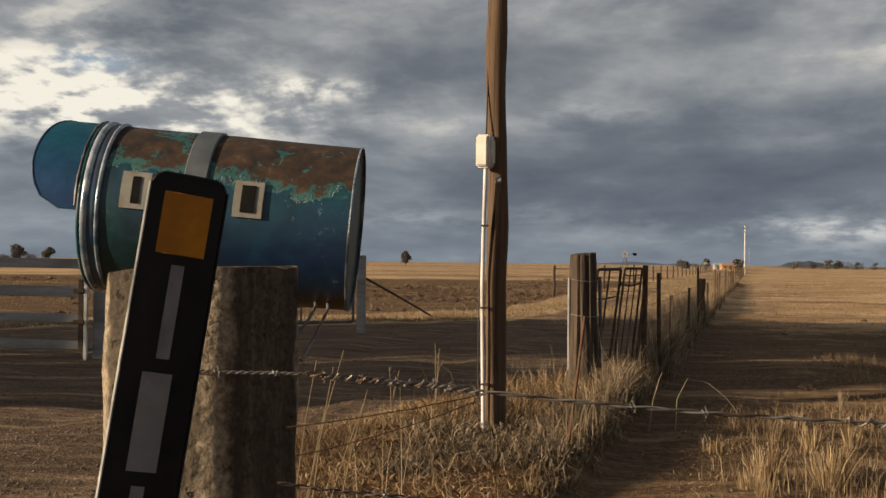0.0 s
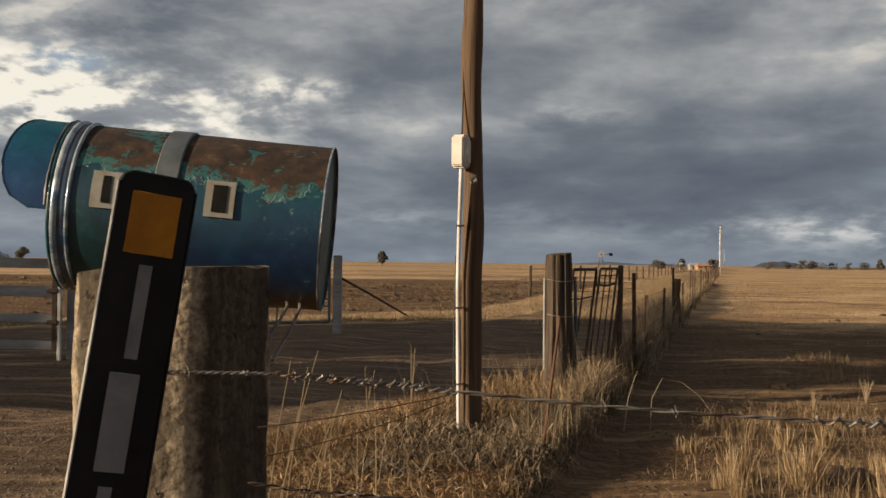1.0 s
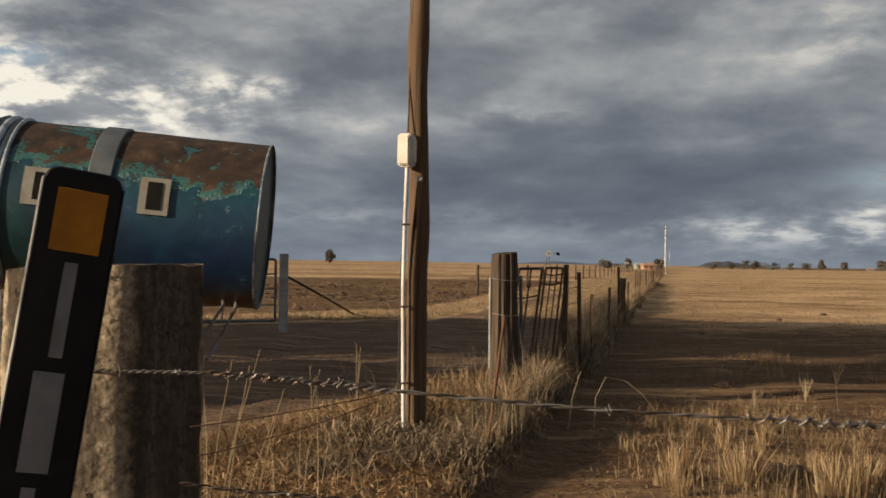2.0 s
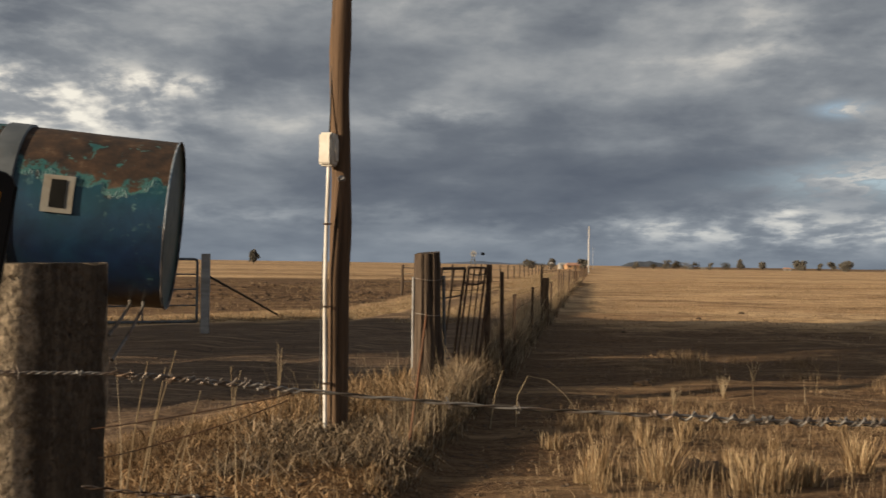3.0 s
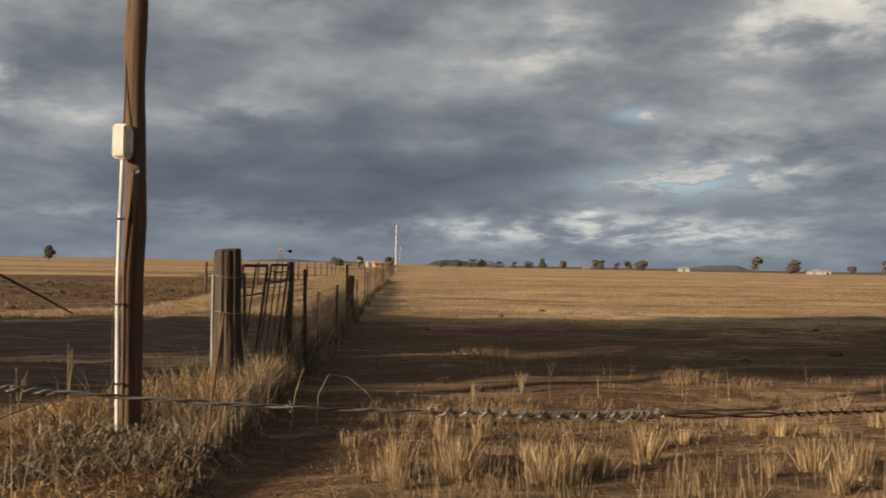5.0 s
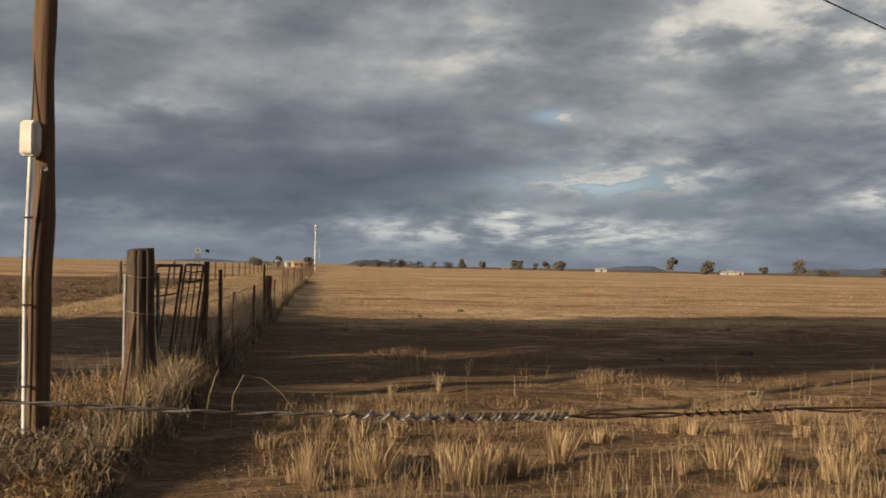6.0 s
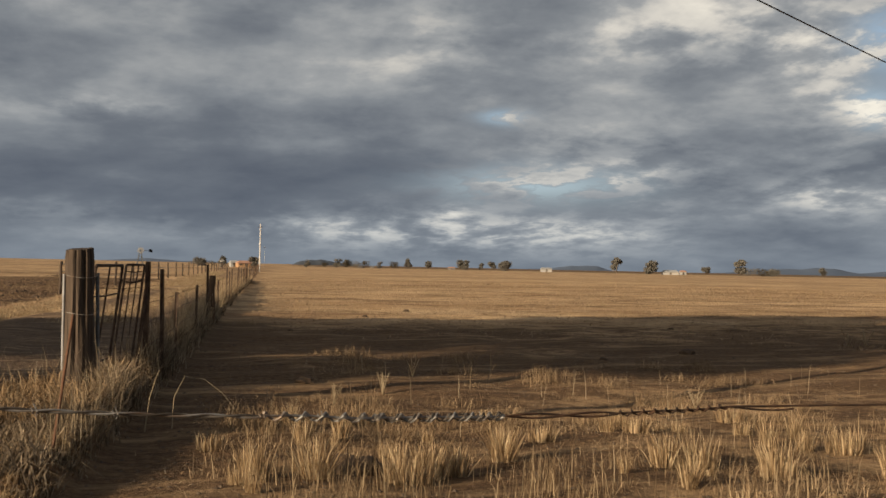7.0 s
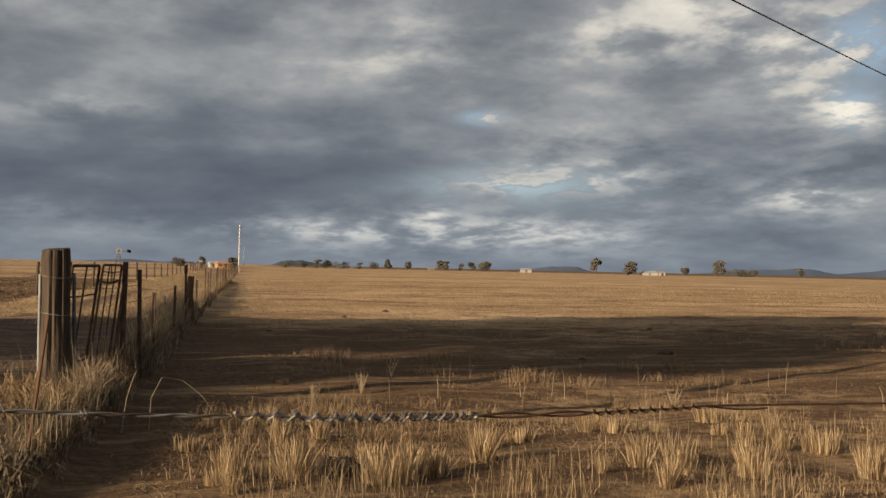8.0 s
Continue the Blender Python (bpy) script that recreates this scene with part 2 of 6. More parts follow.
def drum_material(name="weathered_blue_paint", rust_at=0.074, shift=0.0, gain=1.0, green=0.85):
    m, t, b = material(name, 0.45, 0, 0.5)
    v = nd(t, "ShaderNodeTexCoord").outputs["Object"]
    sep = nd(t, "ShaderNodeSeparateXYZ", None, i0=v)
    x, y, z = sep.outputs
    n1 = noise_of(t, v, 9.0, 7, 0.62, 0.3)
    n2 = noise_of(t, v, 34.0, 6, 0.65)
    n3 = noise_of(t, v, 130.0, 3, 0.6)
    side = noise_of(t, v, 3.4, 4, 0.55, 0.5)
    # paint darkens downwards: turquoise shoulders, blue flanks, deep green-teal low at the hood end
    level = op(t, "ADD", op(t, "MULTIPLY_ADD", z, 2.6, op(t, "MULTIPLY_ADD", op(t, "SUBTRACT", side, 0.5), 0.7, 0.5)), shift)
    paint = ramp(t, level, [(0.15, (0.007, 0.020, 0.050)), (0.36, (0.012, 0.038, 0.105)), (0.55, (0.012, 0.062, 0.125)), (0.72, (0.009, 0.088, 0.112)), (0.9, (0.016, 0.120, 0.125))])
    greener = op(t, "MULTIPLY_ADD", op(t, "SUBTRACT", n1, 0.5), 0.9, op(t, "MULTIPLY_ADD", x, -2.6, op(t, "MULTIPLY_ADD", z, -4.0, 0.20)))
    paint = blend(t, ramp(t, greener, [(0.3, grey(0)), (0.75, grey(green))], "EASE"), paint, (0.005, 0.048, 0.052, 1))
    paint = blend(t, ramp(t, n2, [(0.5, grey(0)), (0.8, grey(0.3))]), paint, (0.03, 0.14, 0.17, 1))
    paint = blend(t, 1.0, paint, (gain, gain, gain, 1), "MULTIPLY")
    paint = blend(t, 1.0, paint, ramp(t, noise_of(t, v, 15.0, 6, 0.62, 0.5), [(0.3, grey(0.62)), (0.7, grey(1.4))]), "MULTIPLY")
    spatter = op(t, "MULTIPLY", ramp(t, noise_of(t, v, 75.0, 4, 0.6), [(0.60, grey(0)), (0.68, grey(0.8))]), ramp(t, n1, [(0.50, grey(0)), (0.60, grey(1))]))
    paint = blend(t, spatter, paint, (0.10, 0.19, 0.19, 1))
    edge = op(t, "MULTIPLY_ADD", op(t, "SUBTRACT", n1, 0.5), 0.13, op(t, "MULTIPLY_ADD", op(t, "SUBTRACT", n2, 0.5), 0.075, op(t, "MULTIPLY_ADD", x, 0.05, z)))
    rust = ramp(t, edge, [(rust_at, grey(0)), (rust_at + 0.0055, grey(1))])
    flake = ramp(t, edge, [(rust_at - 0.0105, grey(0)), (rust_at - 0.0055, grey(1))])
    rustc = ramp(t, n2, [(0.36, (0.010, 0.006, 0.005)), (0.48, (0.028, 0.015, 0.009)), (0.60, (0.052, 0.027, 0.014)), (0.74, (0.12, 0.08, 0.052))])
    pale = ramp(t, n2, [(0.3, (0.014, 0.075, 0.078)), (0.6, (0.035, 0.12, 0.115)), (0.85, (0.20, 0.27, 0.24))])
    col = blend(t, flake, paint, pale)
    # scraps of old paint, most of them near the edge of the rust
    bits = op(t, "MULTIPLY_ADD", n3, 0.10, noise_of(t, v, 20.0, 7, 0.68, 0.5))
    bits = op(t, "MULTIPLY_ADD", op(t, "SUBTRACT", edge, rust_at), -0.9, bits)
    scraps = ramp(t, bits, [(0.590, grey(1)), (0.618, grey(0))])
    rust = op(t, "MULTIPLY", rust, scraps)
    col = blend(t, rust, col, rustc)
    chips = ramp(t, noise_of(t, v, 52.0, 2, 0.4), [(0.655, grey(0)), (0.675, grey(1))])
    where = ramp(t, noise_of(t, v, 6.0, 2), [(0.52, grey(0)), (0.62, grey(1))])
    chip = op(t, "MULTIPLY", chips, where)
    col = blend(t, chip, col, (0.03, 0.018, 0.012, 1))
    # rusty underside, with the shade beneath the drum put into its dark brown
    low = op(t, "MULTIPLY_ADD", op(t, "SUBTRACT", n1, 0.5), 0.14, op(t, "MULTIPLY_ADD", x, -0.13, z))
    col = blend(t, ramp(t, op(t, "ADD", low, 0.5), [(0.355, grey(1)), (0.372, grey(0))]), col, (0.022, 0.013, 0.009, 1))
    t.links.new(col, b.inputs["Base Color"])
    t.links.new(ramp(t, rust, [(0, grey(0.42)), (1, grey(0.92))]), b.inputs["Roughness"])
    bump(t, b, op(t, "ADD", op(t, "MULTIPLY", flake, -0.8), op(t, "ADD", op(t, "MULTIPLY", n3, 0.12), op(t, "MULTIPLY", n2, 0.35))), 0.6, 0.003)
    return m


def leaves_material(name, c1, c2):
    return straw(name, c1, tuple((p + q) / 2 for p, q in zip(c1, c2)), c2, 0.25)


M_GROUND = ground_material()
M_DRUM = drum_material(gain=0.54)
M_HOOD = drum_material("weathered_blue_hood_paint", 0.175, -0.12, 2.1, 0.0)
M_BEAD = mottled("worn_paint_bead", (0.012, 0.055, 0.065), (0.03, 0.10, 0.115), 28, (0.13, 0.17, 0.17), 16, 0.24, 0, 0.4, 0.002)
# worn metal paled further to hold the sun highlight on beads and rim
M_RINGBRIGHT = mottled("highlit_worn_ring", (0.22, 0.27, 0.31), (0.56, 0.60, 0.63), 30, (0.06, 0.11, 0.17), 14, 0.28, 0.3, 0.4, 0.002)
M_SCUFF = mottled("scuffed_blue_band", (0.03, 0.065, 0.12), (0.07, 0.12, 0.17), 34, (0.05, 0.032, 0.02), 11, 0.4, 0.1, 0.4, 0.002)
M_LIP = mottled("dark_chipped_lip", (0.012, 0.02, 0.03), (0.05, 0.05, 0.055), 46, (0.22, 0.2, 0.19), 18, 0.5, 0.1, 0.5, 0.002)
M_STRAW = straw("dry_straw", (0.20, 0.14, 0.085), (0.40, 0.295, 0.175), (0.66, 0.54, 0.36))
M_THICKET = straw("dull_straw_thicket", (0.10, 0.066, 0.038), (0.27, 0.192, 0.112), (0.60, 0.47, 0.30), 0.35)
M_TUSSOCK = straw("tussock_straw", (0.12, 0.075, 0.038), (0.46, 0.325, 0.185), (0.86, 0.70, 0.46), 0.35)
M_VERGE = straw("dull_verge_grass", (0.13, 0.083, 0.046), (0.34, 0.235, 0.13), (0.65, 0.49, 0.29))
M_GOLD = straw("golden_verge_grass", (0.09, 0.056, 0.031), (0.31, 0.210, 0.117), (0.64, 0.47, 0.285), 0.3)
M_LITTER = straw("brown_litter", (0.075, 0.040, 0.020), (0.33, 0.202, 0.104), (0.76, 0.56, 0.33), 0.2)
M_PADDOCK = straw("paddock_tufts", (0.14, 0.092, 0.054), (0.30, 0.210, 0.123), (0.54, 0.405, 0.255), 0.2)
M_FRINGE = straw("fence_fringe_grass", (0.08, 0.059, 0.04), (0.20, 0.15, 0.102), (0.44, 0.35, 0.24))
M_GREYWEED = straw("grey_weed", (0.062, 0.047, 0.032), (0.245, 0.187, 0.126), (0.62, 0.49, 0.34), 0.2)
M_STALK = straw("tall_stalks", (0.28, 0.215, 0.135), (0.42, 0.335, 0.22), (0.58, 0.49, 0.35))
M_CLOD = mottled("clods", (0.05, 0.033, 0.02), (0.12, 0.08, 0.05), 20, None, 1.5, 0.95)


def concrete_material():
    m, t, b = material("old_concrete", 0.93, 0, 0.2)
    v = obj_vec(t)
    grit = noise_of(t, v, 110.0, 5, 0.7)
    pits = noise_of(t, v, 42.0, 3, 0.5)
    run = noise_of(t, obj_vec(t, (1, 1, 0.14)), 20.0, 5, 0.6, 0.2)
    broad = noise_of(t, v, 6.0, 4, 0.6)
    stone = nd(t, "ShaderNodeTexVoronoi", None, Vector=v, Scale=75.0)
    col = ramp(t, grit, [(0.34, (0.06, 0.046, 0.032)), (0.5, (0.175, 0.14, 0.10)), (0.66, (0.36, 0.295, 0.215))])
    tone = nd(t, "ShaderNodeSeparateColor", None, Color=stone.outputs["Color"]).outputs[0]
    col = blend(t, ramp(t, tone, [(0.62, grey(0)), (0.7, grey(0.55))]), col, (0.33, 0.26, 0.18, 1))
    col = blend(t, ramp(t, run, [(0.34, grey(0.5)), (0.56, grey(0.86))]), col, (0.042, 0.033, 0.025, 1))
    col = blend(t, ramp(t, broad, [(0.5, grey(0)), (0.7, grey(0.3))]), col, (0.16, 0.13, 0.09, 1))
    pit = ramp(t, pits, [(0.28, grey(1)), (0.34, grey(0))])
    col = blend(t, pit, col, (0.03, 0.024, 0.018, 1))
    # worn corners show pale bare aggregate, spread wider to brighten the sunlit face
    sep = nd(t, "ShaderNodeSeparateXYZ", None, i0=v)
    corner = op(t, "MINIMUM", op(t, "ABSOLUTE", sep.outputs[0]), op(t, "ABSOLUTE", sep.outputs[1]))
    corner = op(t, "MULTIPLY_ADD", op(t, "SUBTRACT", noise_of(t, v, 30.0, 4, 0.6), 0.5), 0.05, corner)
    col = blend(t, ramp(t, op(t, "MULTIPLY", corner, 5.0), [(0.36, grey(0)), (0.44, grey(0.85))]), col, ramp(t, grit, [(0.35, (0.16, 0.125, 0.085)), (0.65, (0.48, 0.39, 0.28))]))
    t.links.new(col, b.inputs["Base Color"])
    rough_face = op(t, "MULTIPLY_ADD", stone.outputs["Distance"], -0.8, op(t, "MULTIPLY_ADD", grit, 0.9, pits))
    bump(t, b, op(t, "MULTIPLY_ADD", pit, -1.0, rough_face), 0.8, 0.006)
    return m


M_CONCRETE = concrete_material()
M_BLACK = mottled("black_plastic", (0.006, 0.006, 0.0065), (0.011, 0.011, 0.012), 30, (0.018, 0.017, 0.016), 5, 0.5, 0, 0.12, 0.001, spec=0.15)
# sunlit look of the marker post's left flange, put into a pale colour
M_LITEDGE = mottled("sunlit_flange", (0.25, 0.24, 0.22), (0.45, 0.44, 0.41), 60, (0.10, 0.10, 0.10), 14, 0.55)
M_ORANGE = mottled("orange_reflector", (0.35, 0.135, 0.002), (0.44, 0.18, 0.004), 90, (0.30, 0.115, 0.003), 12, 0.5, 0, 0.4, 0.0006)
M_DIGIT = mottled("grey_reflective_tape", (0.15, 0.15, 0.155), (0.21, 0.21, 0.215), 40, (0.12, 0.115, 0.11), 10, 0.5, 0, 0.1, 0.0005)
M_PLATE = mottled("yellowed_white_enamel", (0.20, 0.195, 0.172), (0.28, 0.275, 0.243), 30, (0.19, 0.16, 0.12), 16, 0.4)
M_INK = mottled("black_enamel", (0.008, 0.008, 0.008), (0.014, 0.014, 0.013), 40, None, 1, 0.9, spec=0.05)
M_STRAP = mottled("galvanised_strap", (0.10, 0.115, 0.125), (0.17, 0.185, 0.195), 24, (0.10, 0.085, 0.07), 9, 0.5, 0.4, 0.2, 0.001)
M_RIMGREEN = mottled("chipped_green_paint", (0.018, 0.046, 0.042), (0.036, 0.074, 0.068), 36, (0.02, 0.05, 0.055), 5, 0.5, 0, 0.3, 0.001)
M_WIRE = mottled("galvanised_wire", (0.17, 0.16, 0.146), (0.34, 0.325, 0.30), 60, (0.17, 0.12, 0.085), 18, 0.55, 0.5, 0.2, 0.0005)
M_DULLWIRE = mottled("dull_wire", (0.07, 0.06, 0.05), (0.15, 0.13, 0.11), 60, (0.05, 0.04, 0.03), 18, 0.7, 0.3, 0.2, 0.0005)
M_RUSTWIRE = mottled("rusty_wire", (0.045, 0.024, 0.014), (0.11, 0.058, 0.032), 60, (0.03, 0.02, 0.014), 18, 0.9, 0.1, 0.3, 0.0005)
M_RUST = mottled("rusty_steel", (0.034, 0.022, 0.016), (0.085, 0.053, 0.036), 40, (0.12, 0.085, 0.06), 7, 0.85, 0.1, 0.4, 0.002)
M_REDRUST = mottled("red_rusty_steel", (0.075, 0.036, 0.020), (0.17, 0.085, 0.048), 40, (0.10, 0.055, 0.034), 7, 0.85, 0.1, 0.4, 0.002)
M_POLE = wood("weathered_pole", (0.072, 0.045, 0.027), (0.165, 0.105, 0.064), tint=(0.085, 0.053, 0.032), depth=0.003, cracks=0.45)
M_SPLINT = wood("brown_splint", (0.060, 0.037, 0.022), (0.185, 0.118, 0.072), tint=(0.095, 0.060, 0.037))
M_GREYWOOD = wood("grey_split_timber", (0.026, 0.018, 0.013), (0.135, 0.100, 0.072), grain=34.0, tint=(0.046, 0.030, 0.020), cracks=0.8)
M_BOARD = mottled("grey_white_board_paint", (0.24, 0.24, 0.24), (0.36, 0.36, 0.355), 18, (0.18, 0.17, 0.16), 2.5, 0.7, 0, 0.2, 0.002, (0.2, 1, 1))
M_WHITE = mottled("white_paint", (0.56, 0.55, 0.52), (0.74, 0.73, 0.70), 22, (0.42, 0.38, 0.32), 4, 0.6, 0, 0.2, 0.001)
M_CREAM = mottled("cream_plastic", (0.60, 0.585, 0.53), (0.70, 0.685, 0.62), 12, (0.5, 0.46, 0.39), 3, 0.45, 0, 0.1, 0.001)
M_PVC = mottled("grey_pvc", (0.60, 0.585, 0.55), (0.72, 0.70, 0.665), 15, (0.42, 0.38, 0.33), 2.2, 0.4, 0, 0.1, 0.001)
M_BARK = wood("grey_bark", (0.06, 0.045, 0.032), (0.20, 0.165, 0.13))
M_LEAF = leaves_material("gum_leaves", (0.045, 0.05, 0.034), (0.10, 0.105, 0.075))
# foliage of the far trees and scrub, distance haze mixed into the leaf colours
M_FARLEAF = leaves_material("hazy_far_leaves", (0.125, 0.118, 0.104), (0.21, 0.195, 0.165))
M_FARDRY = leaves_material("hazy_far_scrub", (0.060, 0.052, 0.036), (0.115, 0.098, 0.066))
M_TIN = mottled("iron_roof", (0.40, 0.22, 0.15), (0.52, 0.30, 0.2), 3, (0.34, 0.2, 0.14), 0.4, 0.6, 0.1)
M_PALEWALL = mottled("pale_weatherboard", (0.27, 0.27, 0.265), (0.36, 0.36, 0.35), 2, (0.38, 0.35, 0.3), 0.4, 0.7)
M_GREYSHED = mottled("grey_shed_iron", (0.15, 0.15, 0.145), (0.21, 0.21, 0.20), 2, (0.13, 0.12, 0.11), 0.4, 0.7)
M_REDWALL = mottled("ochre_wall", (0.32, 0.19, 0.10), (0.42, 0.27, 0.155), 2, (0.28, 0.17, 0.09), 0.4, 0.8)
M_GLASSY = mottled("dark_window", (0.03, 0.035, 0.04), (0.05, 0.055, 0.06), 2, None, 1, 0.15)
# hill colours carry the blue of the distance haze
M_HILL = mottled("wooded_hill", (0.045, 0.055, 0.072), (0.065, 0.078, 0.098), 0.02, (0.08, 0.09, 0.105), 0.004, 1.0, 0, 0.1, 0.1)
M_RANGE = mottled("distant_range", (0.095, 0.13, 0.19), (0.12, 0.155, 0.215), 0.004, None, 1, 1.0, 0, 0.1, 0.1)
M_CABLE = mottled("black_cable", (0.02, 0.02, 0.021), (0.035, 0.035, 0.036), 20, None, 1, 0.5)

# ---- mesh shorthand ----


def part(name, bm, mat, parent=None, label="", smooth=True):
    me = bpy.data.meshes.new(name)
    bm.to_mesh(me)
    bm.free()
    if smooth:
        for p in me.polygons:
            p.use_smooth = True
        me.set_sharp_from_angle(angle=radians(40))
    me.materials.append(mat)
    ob = new(name, me)
    if parent:
        ob.parent = parent
    if label:
        tagged(ob, label)
    return ob


def box(bm, x0, x1, y0, y1, z0, z1, bevel=0.0, m=None, segments=1):
    mat4 = Matrix.LocRotScale(((x0 + x1) / 2, (y0 + y1) / 2, (z0 + z1) / 2), None, (x1 - x0, y1 - y0, z1 - z0))
    r = bmesh.ops.create_cube(bm, size=1.0, matrix=(m @ mat4) if m else mat4)
    if bevel:
        es = list({e for v in r["verts"] for e in v.link_edges})
        bmesh.ops.bevel(bm, geom=es, offset=bevel, segments=segments, affect="EDGES")
    return bm


def tube(bm, pts, radius, sides=8, caps=True):
    """A round bar along pts; radius a number or one per point."""
    pts = [Vector(p) for p in pts]
    rs = radius if isinstance(radius, (list, tuple)) else [radius] * len(pts)
    rings = []
    d0 = (pts[1] - pts[0]).normalized()
    ref = Vector((0, 0, 1)) if abs(d0.z) < 0.9 else Vector((1, 0, 0))
    for k, p in enumerate(pts):
        d = (pts[min(k + 1, len(pts) - 1)] - pts[max(k - 1, 0)]).normalized()
        a = d.cross(ref)
        a = a.normalized() if a.length > 1e-5 else Vector((1, 0, 0))
        c = d.cross(a).normalized()
        rings.append([bm.verts.new(p + rs[k] * (math.cos(q) * a + math.sin(q) * c)) for q in (2 * math.pi * j / sides for j in range(sides))])
    for r0, r1 in zip(rings, rings[1:]):
        for j in range(sides):
            bm.faces.new((r0[j], r0[(j + 1) % sides], r1[(j + 1) % sides], r1[j]))
    if caps:
        bm.faces.new(list(reversed(rings[0])))
        bm.faces.new(rings[-1])
    return bm


def lathe(bm, profile, sides=48, closed=False):
    """profile of (x, r), turned about the x axis."""
    rings = [[bm.verts.new((x, r * math.sin(q), r * math.cos(q))) for q in (2 * math.pi * j / sides for j in range(sides))] for x, r in profile]
    for r0, r1 in zip(rings, rings[1:]):
        for j in range(sides):
            bm.faces.new((r0[j], r0[(j + 1) % sides], r1[(j + 1) % sides], r1[j]))
    return bm


def nbm():
    return bmesh.new()


# ---- ground ----
def smooth_step(a, b, v):
    q = np.clip((v - a) / (b - a), 0, 1)
    return q * q * (3 - 2 * q)


def fence_x(y):
    return -1.0 + 0.268 * y


def verge_left(y):
    """Left edge of the grassy verge: the roadside by the mailbox, drawing in to the fence."""
    return np.interp(y, [0, 6.5, 8.5, 10.5, 13.0, 16.0], [-1.9, -1.5, -0.95, 0.15, 1.75, 2.75]) + np.where(y > 16, fence_x(y) - fence_x(16), 0)


def verge_x(y):
    return (verge_left(y) + fence_x(y)) / 2


def strip_edge(x):
    """Near edge of the pale grass strip beyond the drive."""
    return np.interp(x, [-60, -8, -2.4, 1.4, 3.3, 4.9, 7.7, 15.4, 19, 30, 120], [16, 21, 23.4, 26.2, 31.5, 38.6, 48.7, 71.5, 86, 130, 480])


def strip_width(x):
    return np.interp(x, [-8, -2.4, 1.4, 3.3, 7.7, 19], [4.0, 4.8, 7.2, 9.0, 9.0, 16.0])


def lumps(x, y, seed):
    rng = np.random.default_rng(seed)
    out = 0
    for k in range(9):
        a, w, ph = rng.uniform(0, 6.28), rng.uniform(0.4, 3.2), rng.uniform(0, 6.28, 2)
        out = out + np.sin(w * (x * np.cos(a) + y * np.sin(a)) + ph[0]) * np.sin(0.6 * w * (y * np.cos(a) - x * np.sin(a)) + ph[1]) / (0.6 + w)
    return out / 4


def height(x, y):
    near = 1 - smooth_step(35, 90, np.hypot(x, y))
    d = x - fence_x(y)
    bank_low = 1 - smooth_step(70, 110, np.hypot(x, y))
    mound = 0.10 * smooth_step(0.35, -0.75, d) * smooth_step(-0.5, 0.5, x - verge_left(y)) * smooth_step(1.5, 4.0, y) * (1 - smooth_step(30, 60, y))
    mound = mound + (0.15 + 0.10 * smooth_step(13, 22, y)) * np.exp(-((d + 0.16) / np.where(d > -0.16, 0.13, 0.30)) ** 2) * smooth_step(4.5, 8.0, y) * (1 - smooth_step(60, 100, y)) * (0.8 + 0.9 * lumps(x * 1.5, y * 1.5, 19))
    ruts = -0.035 * np.exp(-((d + 4.6) / 0.3) ** 2) - 0.035 * np.exp(-((d + 3.0) / 0.3) ** 2) + 0.03 * np.exp(-((d + 2.6) / 0.12) ** 2)
    bank = 0.45 * np.exp(-((y - 47) / 5.0) ** 2) * smooth_step(4, -4, x)
    # shallow dip in the paddock, with a low rise behind it
    dip = (0.05 * np.exp(-((x - 13.6) / 1.2) ** 2) - 0.09 * np.exp(-((x - 6.6) / 3.2) ** 2)) * np.exp(-((y - 7.95 - 0.362 * x) / 1.4) ** 2) * smooth_step(0.5, 2.0, d)
    return dip + near * (0.09 * lumps(x, y, 3) + ruts + 0.05 * lumps(3 * x, 3 * y, 8) * 0.6) + bank_low * mound + bank


def axis(lo, hi, step, far_lo, far_hi, grow=1.16):
    mid = list(np.arange(lo, hi + step / 2, step))
    right, s = [hi], step
    while right[-1] < far_hi:
        s *= grow
        right.append(right[-1] + s)
    left, s = [lo], step
    while left[-1] > far_lo:
        s *= grow
        left.append(left[-1] - s)
    return np.array(left[:0:-1] + mid + right[1:])


